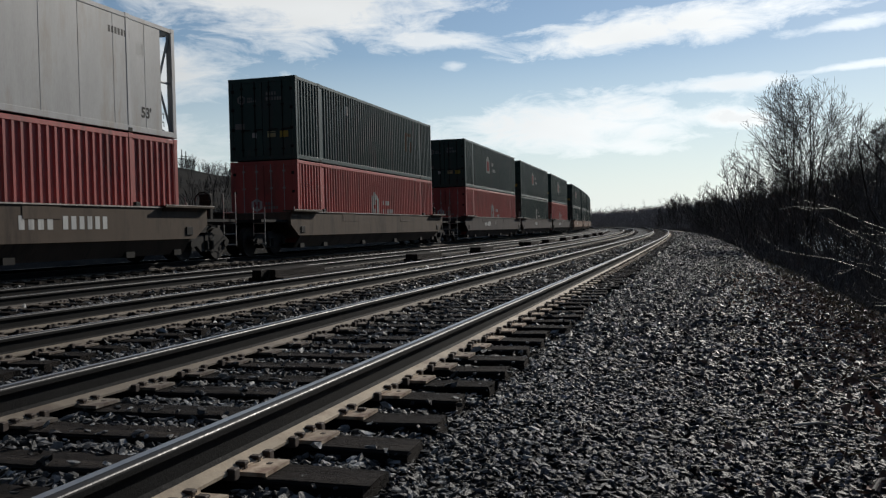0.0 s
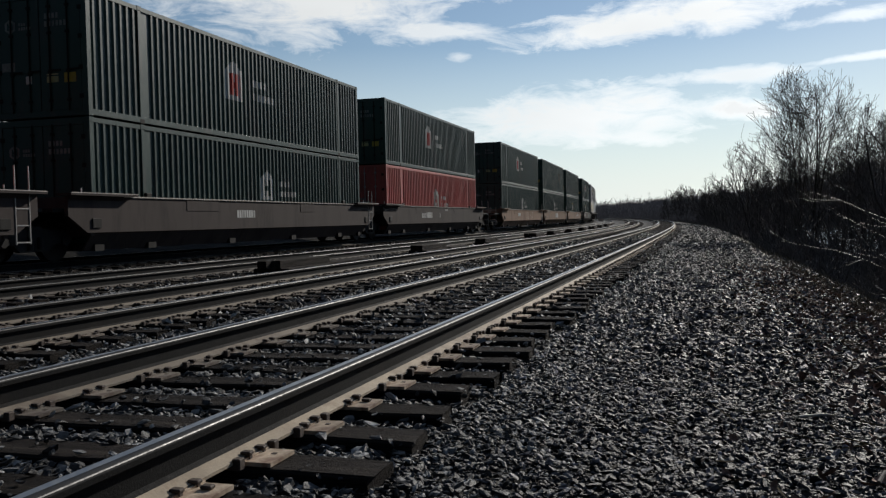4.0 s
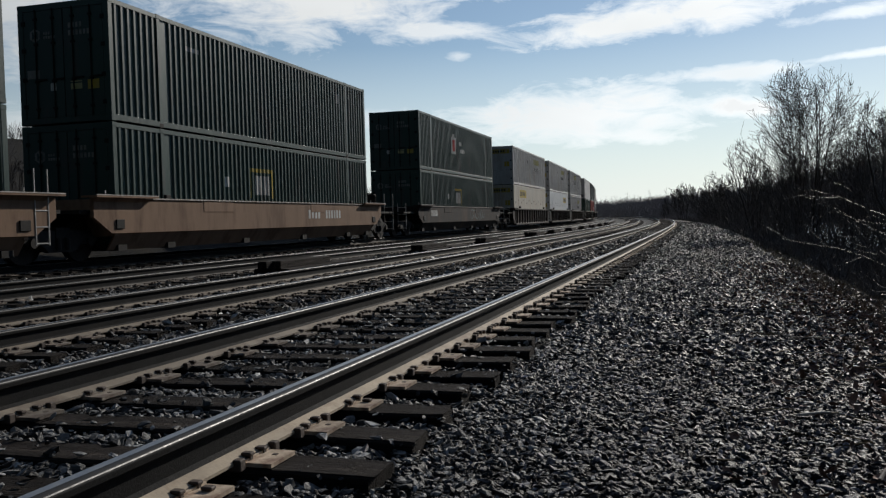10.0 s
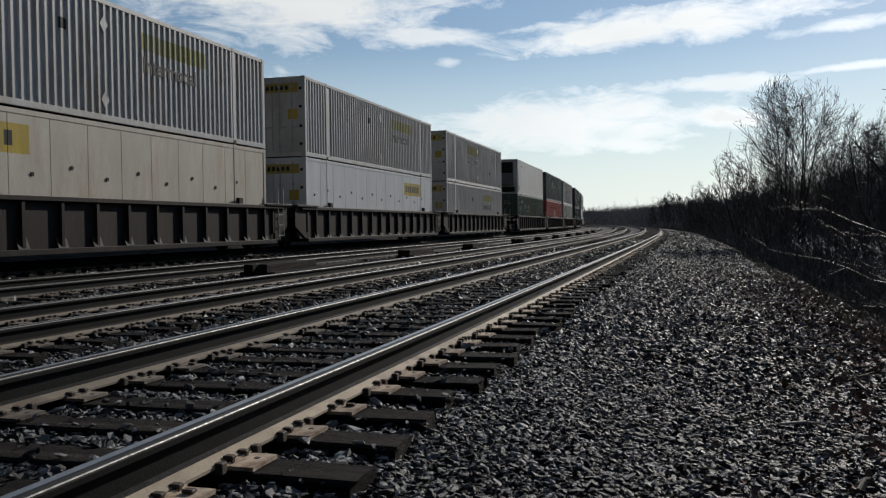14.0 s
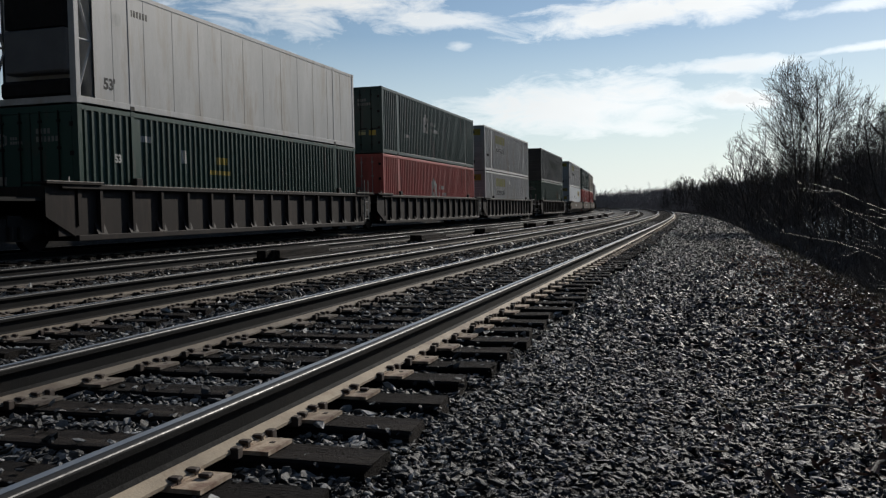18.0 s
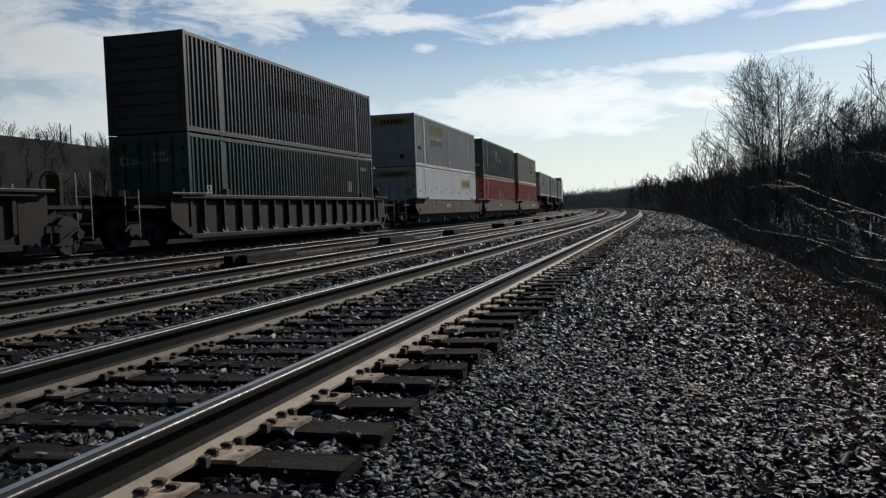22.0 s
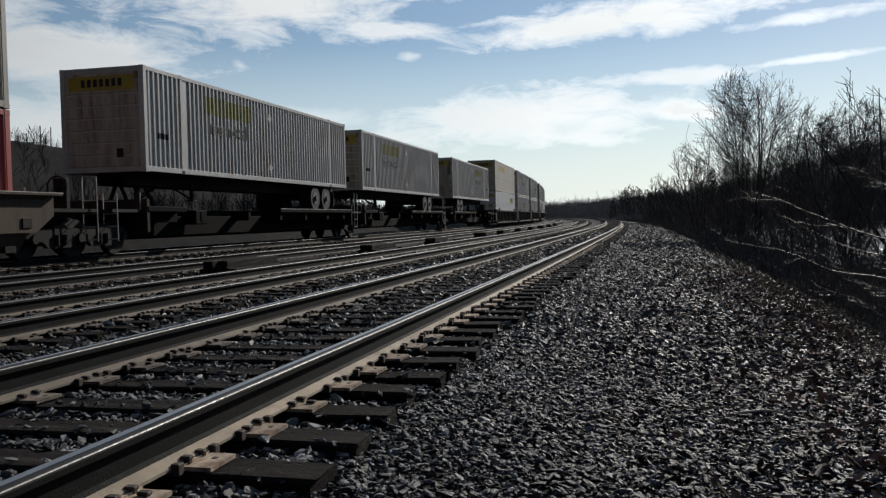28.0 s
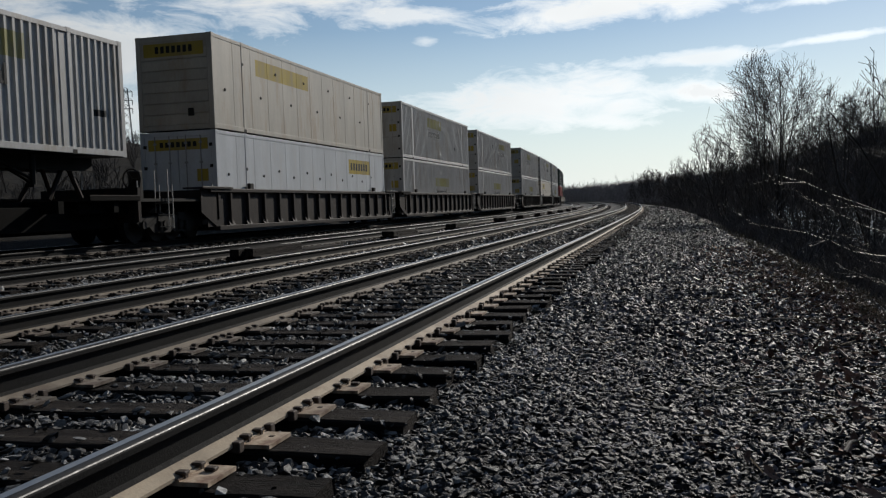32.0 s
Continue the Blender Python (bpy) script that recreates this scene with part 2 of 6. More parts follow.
def heading(s):
    """How far the tracks have turned to the left, in radians, s metres along."""
    u = max(s - CURVE_START, 0.0)
    return (min(u, EASE) ** 2 / (2 * EASE) + max(u - EASE, 0.0)) / RADIUS


STEP, S_MIN, S_MAX = 1.0, -520, 1300
_line = []
_x = _y = 0.0
for _i in range(0, S_MAX + 1):
    _line.append((_x, _y))
    _h = heading(_i + 0.5)
    _x, _y = _x - math.sin(_h), _y + math.cos(_h)


def at(s, d, z=0.0):
    """The place s metres along the tracks and d metres to the left of the camera's line."""
    if s <= 0:
        return Vector((-d, s, z))
    i = min(int(s), S_MAX - 1)
    (xa, ya), (xb, yb) = _line[i], _line[i + 1]
    f, h = s - i, heading(s)
    return Vector((xa + (xb - xa) * f - d * math.cos(h), ya + (yb - ya) * f - d * math.sin(h), z))


def along(s, d, z=0.0, lean=0.0):
    """A pose with its y axis along the tracks."""
    p = at(s, d, z)
    return pose(p.x, p.y, p.z, 0, -lean, math.degrees(heading(s)))


GAUGE = 1.506                     # between the middles of the two rail heads
CANT = 0.7                        # degrees that the tracks lean to the inside of the curve
# distance of the nearer rail, and the height of its top
TRACKS = {"track_1": (1.735, 0.0), "track_2": (5.659, -0.165), "track_3": (10.025, -0.25), "track_4": (13.84, -0.15)}
TRAIN_D, TRAIN_Z = 14.59, -0.16


def link(name, mesh, material, parent=None, label="", smooth=False):
    if material is not None and not mesh.materials:
        mesh.materials.append(material)
    if smooth:
        mesh.polygons.foreach_set("use_smooth", [True] * len(mesh.polygons))
    ob = new(name, mesh)
    if parent is not None:
        ob.parent = parent
    if label:
        tagged(ob, label)
    return ob


def part(name, bm, material, parent=None, label="", smooth=False):
    mesh = bpy.data.meshes.new(name)
    bm.normal_update()
    bm.to_mesh(mesh)
    bm.free()
    return link(name, mesh, material, parent, label, smooth)


def raw(name, verts, faces):
    mesh = bpy.data.meshes.new(name)
    mesh.from_pydata(verts, [], faces)
    mesh.update()
    return mesh


def box(bm, x0, x1, y0, y1, z0, z1, bevel=0.0):
    vs = [bm.verts.new(p) for p in ((x0, y0, z0), (x1, y0, z0), (x1, y1, z0), (x0, y1, z0), (x0, y0, z1), (x1, y0, z1), (x1, y1, z1), (x0, y1, z1))]
    fs = [bm.faces.new([vs[i] for i in q]) for q in ((0, 3, 2, 1), (4, 5, 6, 7), (0, 1, 5, 4), (1, 2, 6, 5), (2, 3, 7, 6), (3, 0, 4, 7))]
    if bevel:
        bmesh.ops.bevel(bm, geom=list({e for f in fs for e in f.edges}), offset=bevel, segments=1, affect="EDGES")
    return vs


def boxes(*rows, bevel=0.0):
    bm = bmesh.new()
    for row in rows:
        box(bm, *row, bevel=bevel)
    return bm


def prism(bm, outline, axis, a, b):
    """A closed outline of (u, v) pushed from a to b along axis ('x': u=y, v=z; 'y': u=x, v=z; 'z': u=x, v=y)."""
    def p(u, v, w):
        return {"x": (w, u, v), "y": (u, w, v), "z": (u, v, w)}[axis]
    lo, hi = [bm.verts.new(p(u, v, a)) for u, v in outline], [bm.verts.new(p(u, v, b)) for u, v in outline]
    n = len(outline)
    for i in range(n):
        bm.faces.new((lo[i], lo[(i + 1) % n], hi[(i + 1) % n], hi[i]))
    bm.faces.new(list(reversed(lo)))
    bm.faces.new(hi)
    bmesh.ops.recalc_face_normals(bm, faces=bm.faces)


def rod(bm, a, b, r, n=6, r2=None):
    a, b = Vector(a), Vector(b)
    q = (b - a).to_track_quat("Z", "Y").to_matrix()
    rings = []
    for p, rad in ((a, r), (b, r if r2 is None else r2)):
        rings.append([bm.verts.new(p + q @ Vector((math.cos(2 * math.pi * i / n) * rad, math.sin(2 * math.pi * i / n) * rad, 0))) for i in range(n)])
    for i in range(n):
        bm.faces.new((rings[0][i], rings[0][(i + 1) % n], rings[1][(i + 1) % n], rings[1][i]))
    bm.faces.new(list(reversed(rings[0])))
    bm.faces.new(rings[1])


def ring(bm, centre, radius, r, n=18, k=6):
    """A closed round bar that lies across the y axis."""
    x, y, z = centre
    rows = []
    for i in range(n):
        a = 2 * math.pi * i / n
        rows.append([bm.verts.new((x + math.cos(a) * (radius + r * math.cos(b)), y + r * math.sin(b), z + math.sin(a) * (radius + r * math.cos(b)))) for b in (2 * math.pi * j / k for j in range(k))])
    for i in range(n):
        p, q = rows[i], rows[(i + 1) % n]
        for j in range(k):
            bm.faces.new((p[j], p[(j + 1) % k], q[(j + 1) % k], q[j]))
    bmesh.ops.recalc_face_normals(bm, faces=bm.faces)


# ---- ground ----
PROFILE = [(-900, 78), (-420, 70), (-300, 64), (-200, 44), (-160, 34), (-125, 20), (-110, 13), (-90, 4.0), (-78, -2.6), (-72, -3.6), (-24, -4.2), (-14, -3.7), (-11, -3.1), (-8, -2.5), (-5.0, -1.75), (-3.4, -1.1),
           (-2.4, -0.66), (-1.7, -0.47), (-1.0, -0.44), (0.0, -0.41), (0.7, -0.33), (1.05, -0.265), (1.2, -0.242), (1.9, -0.232), (3.8, -0.248), (3.95, -0.29), (4.5, -0.42),
           (4.95, -0.42), (5.2, -0.39), (7.6, -0.41), (7.8, -0.45), (8.5, -0.56), (9.2, -0.52), (9.5, -0.475), (12.0, -0.49), (12.6, -0.53), (13.2, -0.39), (16.2, -0.40),
           (17.4, -0.72), (18.4, -0.8), (21, 0.25), (30, 0.7), (60, 1.4), (80, 6.0), (100, 13.0), (120, 16.5), (150, 18.5), (190, 19.5), (300, 20.5), (600, 24.0), (1100, 30.0)]


def hill_share(s, d):
    """The hills fade out where the line bends away."""
    if d < -76:
        return 1.0 - 0.8 * min(max((s - 340) / 220, 0), 1)
    if d > 62:
        return 1.0 - 0.7 * min(max((s - 300) / 300, 0), 1)
    return 1.0


def ground_z(d):
    for (a, za), (b, zb) in zip(PROFILE, PROFILE[1:]):
        if a <= d <= b:
            return za + (zb - za) * (d - a) / (b - a)
    return PROFILE[0][1]


def make_ground():
    s_list = list(range(-520, -20, 20)) + [x * 0.5 for x in range(-40, 80)] + list(range(40, 160, 2)) + list(range(160, 400, 8)) + list(range(400, 1300, 30))
    d_list = []
    for (a, _), (b, _) in zip(PROFILE, PROFILE[1:]):
        n = max(1, int((b - a) / (0.5 if -4 < a < 18 else 40)))
        d_list += [a + (b - a) * i / n for i in range(n)]
    d_list.append(PROFILE[-1][0])
    verts, faces = [], []
    for s in s_list:
        for d in d_list:
            z = ground_z(d) * hill_share(s, d)
            far = min(max((abs(d - 6) - 10) / 40, 0), 1)
            z += noise.noise((s * 0.9, d * 0.9, 0)) * 0.02 + far * noise.noise((s * 0.02, d * 0.02, 4)) * 2.5 * (0 if -80 < d < -14 else 1)
            if -2.2 < d < 13.0 and s < 60:
                z -= 0.02                # the stones lie on this
            verts.append(at(s, d, z))
    w = len(d_list)
    for i in range(len(s_list) - 1):
        for j in range(w - 1):
            a = i * w + j
            faces.append((a, a + w, a + w + 1, a + 1))
    mesh = raw("ground", verts, faces)
    mesh.materials.append(M["gravel"])
    mesh.materials.append(M["soil"])
    idx = []
    for i in range(len(s_list) - 1):
        for j in range(w - 1):
            idx.append(0 if -2.9 < d_list[j] < 17.5 else 1)
    mesh.polygons.foreach_set("material_index", idx)
    mesh.polygons.foreach_set("use_smooth", [True] * len(faces))
    ob = new("ground", mesh)
    return tagged(ob, "grey crushed stone ballast falling to a dark wooded bank", "ground", kind="structure")


ground = make_ground()

_w = bmesh.new()
_v = [[_w.verts.new(at(s, d, -3.35)) for d in (-77, -11)] for s in range(-300, 700, 25)]
for _a, _b in zip(_v, _v[1:]):
    _w.faces.new((_a[0], _a[1], _b[1], _b[0]))
M["water"] = mat("water", (0.05, 0.06, 0.06), 0.08, var=0.2, scale=0.2, bump=0.6, fine=2.0, depth=0.12)
tagged(part("water", _w, M["water"]), "grey river water glinting behind the trees", "river", kind="structure")

# ---- tracks ----
RAIL = [(-0.076, 0), (0.076, 0), (0.076, 0.012), (0.022, 0.032), (0.0095, 0.048), (0.0095, 0.125), (0.036, 0.138), (0.036, 0.157), (0.0345, 0.1630), (0.0315, 0.1667), (0.024, 0.1708), (0.008, 0.173),
        (-0.024, 0.173), (-0.032, 0.170), (-0.036, 0.160), (-0.036, 0.138), (-0.0095, 0.125), (-0.0095, 0.048), (-0.022, 0.032), (-0.076, 0.012)]
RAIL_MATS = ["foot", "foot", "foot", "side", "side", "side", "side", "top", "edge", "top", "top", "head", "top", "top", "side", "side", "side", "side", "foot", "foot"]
RAIL_H = 0.173


def make_rail(parent, d, top, foot="rail_foot_lit"):
    ss = [-480, -200, -100, -50, -20, -8] + [x * 1.0 for x in range(-4, 60)] + list(range(60, 200, 3)) + list(range(200, 1000, 12))
    verts, faces, idx = [], [], []
    n = len(RAIL)
    for s in ss:
        for u, v in RAIL:
            verts.append(at(s, d - u, top - RAIL_H + v))
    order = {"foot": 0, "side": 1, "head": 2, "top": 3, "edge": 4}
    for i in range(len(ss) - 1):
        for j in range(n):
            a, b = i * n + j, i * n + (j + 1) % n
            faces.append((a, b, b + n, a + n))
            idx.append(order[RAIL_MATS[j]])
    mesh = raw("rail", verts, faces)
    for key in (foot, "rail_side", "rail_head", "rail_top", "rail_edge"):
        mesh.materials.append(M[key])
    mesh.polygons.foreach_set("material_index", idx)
    return link("rail", mesh, None, parent, "rusty steel rail with a polished running top")


def tie_mesh(seed):
    rnd = random.Random(seed)
    bm = bmesh.new()
    n = 8
    rings = []
    for i in range(n + 1):
        x = -1.30 + 2.6 * i / n
        w, h = 0.114 + rnd.uniform(-0.006, 0.006), rnd.uniform(-0.006, 0.004)
        c = 0.012
        rings.append([bm.verts.new((x + rnd.uniform(-0.012, 0.012) * (i in (0, n)), y, z + h * (z > -0.1))) for y, z in
                      ((-w, -0.17), (w, -0.17), (w, -c), (w - c, 0), (0.3 * w, -0.003 * (i % 2)), (-w + c, 0), (-w, -c))])
    for a, b in zip(rings, rings[1:]):
        for j in range(7):
            bm.faces.new((a[j], a[(j + 1) % 7], b[(j + 1) % 7], b[j]))
    bm.faces.new(list(reversed(rings[0])))
    bm.faces.new(rings[-1])
    bmesh.ops.recalc_face_normals(bm, faces=bm.faces)
    mesh = bpy.data.meshes.new("tie")
    bm.to_mesh(mesh)
    bm.free()
    mesh.materials.append(M["tie"])
    return mesh


def shared(name, bm, material):
    mesh = bpy.data.meshes.new(name)
    bm.normal_update()
    bm.to_mesh(mesh)
    bm.free()
    mesh.materials.append(material)
    return mesh


def plate_mesh(skin="plate"):
    """A rolled tie plate with two shoulders; its square holes are dark tiles laid on it."""
    bm = boxes((-0.20, 0.20, -0.098, 0.098, 0.0, 0.016), (-0.092, -0.079, -0.098, 0.098, 0.016, 0.024), (0.079, 0.092, -0.098, 0.098, 0.016, 0.024))
    return shared("tie_plate", bm, M[skin])


def spike_mesh():
    bm = boxes((-0.009, 0.009, -0.009, 0.009, -0.01, 0.014))
    box(bm, -0.030, 0.013, -0.017, 0.017, 0.012, 0.026, 0.004)
    return shared("spike", bm, M["spike"])


def hole_mesh():
    # thin dark tile painted for the shade inside an empty spike hole
    bm = boxes((-0.010, 0.010, -0.010, 0.010, 0.0, 0.0025))
    return shared("hole_shade", bm, M["spike"])


def anchor_mesh():
    """A rail anchor: the spring clip that grips the rail's foot beside a tie."""
    bm = boxes((-0.098, 0.098, -0.014, 0.014, -0.022, -0.006))
    box(bm, 0.070, 0.105, -0.020, 0.020, -0.022, 0.022, 0.004)
    box(bm, -0.105, -0.070, -0.020, 0.020, -0.022, 0.022, 0.004)
    return shared("rail_anchor", bm, M["spike"])


def joined(name, pieces, material, parent=None, kind="stuff", label=""):
    """Many placed copies of small meshes as one mesh. pieces: (mesh, matrix)."""
    co, fs, off = [], [], 0
    cache = {}
    for mesh, m in pieces:
        if mesh not in cache:
            a = np.empty(len(mesh.vertices) * 3)
            mesh.vertices.foreach_get("co", a)
            cache[mesh] = (a.reshape(-1, 3), [tuple(p.vertices) for p in mesh.polygons])
        v, f = cache[mesh]
        mm = np.array(m)
        co.append(v @ mm[:3, :3].T + mm[:3, 3])
        fs += [tuple(i + off for i in q) for q in f]
        off += len(v)
    mesh = raw(name, np.concatenate(co).tolist(), fs)
    ob = link(name, mesh, material, parent, label)
    return tagged(ob, kind=kind)


TIES = [tie_mesh(i) for i in range(6)]
PLATE, SPIKE, HOLE, ANCHOR = plate_mesh(), spike_mesh(), hole_mesh(), anchor_mesh()
PLATE_DULL = plate_mesh("plate_dull")
TIE_STEP = 0.487


def make_track(name, d, top, singles, fittings, end, label):
    rnd = random.Random(name)
    track = tagged(new(name), label, "railway track", kind="structure")
    drop = math.tan(radians(CANT)) * GAUGE
    near, far = {"track_1": ("rail_foot_lit", "rail_foot_mid"), "track_2": ("rail_foot_mid", "rail_foot_mid")}.get(name, ("rail_foot_dull", "rail_foot_dull"))
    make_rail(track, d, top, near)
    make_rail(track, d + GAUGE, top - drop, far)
    mid = d + GAUGE / 2
    ties, plates, dull, spikes, anchors = [], [], [], [], []
    k0 = int(-45 / TIE_STEP)
    for k in range(k0, int(end / TIE_STEP)):
        s = 2.99 + 0.0 + k * TIE_STEP + rnd.uniform(-0.025, 0.025)
        m = along(s, mid + rnd.uniform(-0.06, 0.06), top - drop / 2 - RAIL_H - 0.018 - rnd.uniform(0, 0.006), CANT) @ pose(0, 0, 0, 0, 0, rnd.uniform(-1.2, 1.2))
        mesh = rnd.choice(TIES)
        single = singles[0] <= s < singles[1]
        if single:
            tie = link("tie", mesh, None, track)
            tie.matrix_basis = m
        else:
            ties.append((mesh, m))
        for dd, zz in ((d, top), (d + GAUGE, top - drop)):
            pm = along(s, dd, zz - RAIL_H - 0.017, CANT)
            # plates of the near rail take the paler copy, painted as if strongly lit
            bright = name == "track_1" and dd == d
            if s > fittings or s < -4:
                if s < fittings + 40:
                    (plates if bright else dull).append((PLATE, pm))
                continue
            if single:
                plate = link("tie_plate", PLATE if bright else PLATE_DULL, None, tie)
                plate.matrix_basis = m.inverted() @ pm
            else:
                (plates if bright else dull).append((PLATE, pm))
            for sx, sy, out in ((0.088, 0.05, 1), (0.088, -0.055, 1), (-0.088, 0.055, -1), (-0.088, -0.05, -1), (0.15, 0.03, 0), (-0.15, -0.03, 0)):
                if out == 0:
                    if rnd.random() < 0.25:
                        spikes.append((SPIKE, pm @ pose(sx, sy, 0.006)))
                    else:
                        spikes.append((HOLE, pm @ pose(sx, sy + 0.0, 0.016)))
                elif rnd.random() < 0.85:
                    spikes.append((SPIKE, pm @ pose(sx, sy, 0.012 + rnd.uniform(0, 0.010), 0, 0, 0 if out > 0 else 180)))
            if rnd.random() < 0.75:
                for side in (-1, 1):
                    anchors.append((ANCHOR, along(s + side * 0.135, dd, zz - RAIL_H, CANT)))
    if ties:
        joined("ties", ties, M["tie"], track, label="weathered creosoted timber ties")
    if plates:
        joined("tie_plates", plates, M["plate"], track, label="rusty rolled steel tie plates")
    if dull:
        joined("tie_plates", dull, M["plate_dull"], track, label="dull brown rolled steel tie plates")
    if spikes:
        joined("spikes", spikes, M["spike"], track, label="dark cut spikes and painted dark spike holes")
    if anchors:
        joined("rail_anchors", anchors, M["spike"], track, label="dark rail anchors")
    return track


make_track("track_1", *TRACKS["track_1"], (-2, 60), 60, 170, "main line of rusty rails on dark timber ties")
make_track("track_2", *TRACKS["track_2"], (4, 40), 60, 170, "second line of rusty rails on dark timber ties")
make_track("track_3", *TRACKS["track_3"], (9, 24), 45, 150, "third line of dull rails on dark timber ties")
make_track("track_4", *TRACKS["track_4"], (8, 14), 30, 120, "line of rails under the moving freight train")

# ---- train: materials ----
for _key, _base, _rough, _second, _amount in (
        ("c_dark", (0.016, 0.042, 0.036), 0.42, (0.045, 0.045, 0.042), 0.25),
        ("c_black", (0.026, 0.024, 0.028), 0.45, (0.05, 0.045, 0.045), 0.25),
        ("c_green", (0.012, 0.045, 0.032), 0.42, (0.05, 0.04, 0.03), 0.2),
        ("c_red", (0.36, 0.070, 0.060), 0.5, (0.22, 0.06, 0.05), 0.35),
        ("c_white", (0.40, 0.40, 0.395), 0.5, (0.34, 0.31, 0.27), 0.35),
        ("c_cream", (0.38, 0.35, 0.298), 0.5, (0.34, 0.28, 0.21), 0.35),
        ("c_alu", (0.48, 0.50, 0.52), 0.42, (0.48, 0.48, 0.48), 0.3),
        ("mark_white", (0.50, 0.50, 0.48), 0.55, (0.22, 0.21, 0.2), 0.4),
        ("mark_yellow", (0.38, 0.285, 0.05), 0.5, (0.30, 0.24, 0.10), 0.5),
        ("mark_pale", (0.35, 0.33, 0.15), 0.55, (0.36, 0.35, 0.27), 0.5),
        ("mark_rust", (0.085, 0.055, 0.035), 0.6, (0.03, 0.045, 0.04), 0.4),
        ("mark_faint", (0.36, 0.36, 0.35), 0.55, (0.03, 0.045, 0.04), 0.5),
        ("mark_black", (0.025, 0.025, 0.025), 0.5, None, 0.3),
        ("mark_red", (0.38, 0.05, 0.045), 0.5, None, 0.3),
        ("w_brown", (0.098, 0.074, 0.056), 0.7, (0.060, 0.046, 0.037), 0.4),
        ("w_grey", (0.052, 0.041, 0.038), 0.7, (0.034, 0.027, 0.025), 0.4),
        ("w_orange", (0.215, 0.138, 0.092), 0.7, (0.13, 0.078, 0.052), 0.4),
        ("w_dark", (0.022, 0.019, 0.018), 0.7, (0.05, 0.032, 0.024), 0.4),
        ("w_rib", (0.024, 0.0195, 0.018), 0.65, (0.042, 0.031, 0.026), 0.35)):
    M[_key] = mat(_key, _base, _rough, var=0.12, scale=1.2, bump=0.12, fine=18.0, second=_second, amount=_amount, stretch=(1, 1.6, 0.35), per=0.10, spec=0.12 if _key[0] in "mw" else 0.4)
M["end_rusty"] = mat("end_rusty", (0.36, 0.325, 0.285), 0.7, var=0.3, scale=1.5, bump=0.2, fine=20.0, second=(0.15, 0.095, 0.065), amount=0.3, stretch=(2.5, 1, 0.35), spec=0.2)
M["steel_dark"] = mat("steel_dark", (0.016, 0.015, 0.014), 0.7, spec=0.15, var=0.3, scale=4.0, bump=0.2)
M["machine"] = mat("machine", (0.11, 0.11, 0.115), 0.5, var=0.12, scale=2.0, bump=0.05)
# near-black spine parts: the shade under the trailers is put into the colour
M["spine_shade"] = mat("spine_shade", (0.006, 0.0058, 0.0055), 0.85, var=0.3, scale=4.0, bump=0.2, spec=0.05)
# sun glint on the wagons' upper edges, painted pale; also pale spray paint
M["edge_worn"] = mat("edge_worn", (0.42, 0.38, 0.34), 0.4, 0.2, var=0.3, scale=3.0, bump=0.1)
M["notice"] = mat("notice", (0.16, 0.16, 0.15), 0.6, var=0.4, scale=6.0, bump=0.0)
M["steel_worn"] = mat("steel_worn", (0.34, 0.33, 0.32), 0.45, 0.6, var=0.25, scale=5.0, bump=0.1)
M["tyre"] = mat("tyre", (0.018, 0.018, 0.018), 0.85, var=0.2, scale=6.0, bump=0.2)
M["rim"] = mat("rim", (0.05, 0.05, 0.05), 0.6, 0.2, var=0.2, scale=6.0, bump=0.1)
M["wheel"] = mat("wheel", (0.02, 0.017, 0.015), 0.7, 0.1, spec=0.2, var=0.3, scale=6.0, bump=0.2)

C_LEN, C_W, C_H = 16.15, 2.59, 2.896
HALF = C_LEN / 2


def arch_logo(y, z, h, a, b=0):
    """A filled gable with an upright pair of joined bars left in it, and two lines of faded bars beside it."""
    w, n, rows = 0.86 * h, 12, []
    for i in range(n):
        u = (i + 0.5) / n * 2 - 1
        rows.append((y + w * i / n, y + w * (i + 1) / n, z, z + h * (0.70 + 0.30 * (1 - abs(u))), a))
    rows += [(y + 0.24 * w, y + 0.41 * w, z + 0.12 * h, z + 0.66 * h, b), (y + 0.59 * w, y + 0.76 * w, z + 0.12 * h, z + 0.66 * h, b), (y + 0.41 * w, y + 0.59 * w, z + 0.30 * h, z + 0.46 * h, b)]
    for i in range(3):
        rows.append((y + (1.35 + 0.3 * i) * h, y + (1.54 + 0.3 * i) * h, z + 0.46 * h, z + 0.64 * h, a))
    for i in range(5):
        rows.append((y + (1.35 + 0.26 * i) * h, y + (1.52 + 0.26 * i) * h, z + 0.12 * h, z + 0.30 * h, a))
    return rows


def word(y, z, h, n, a, fill=0.72):
    """A line of n plain bars in place of letters."""
    return [(y + i * h * 0.75, y + i * h * 0.75 + h * 0.75 * fill, z, z + h, a) for i in range(n)]


def plate_with_bars(y, z, w, h, n, a, b):
    step = w * 0.8 / n
    return [(y, y + w, z, z + h, a)] + [(y + w * 0.08 + i * step, y + w * 0.08 + i * step + step * 0.66, z + h * 0.25, z + h * 0.75, b) for i in range(n)]


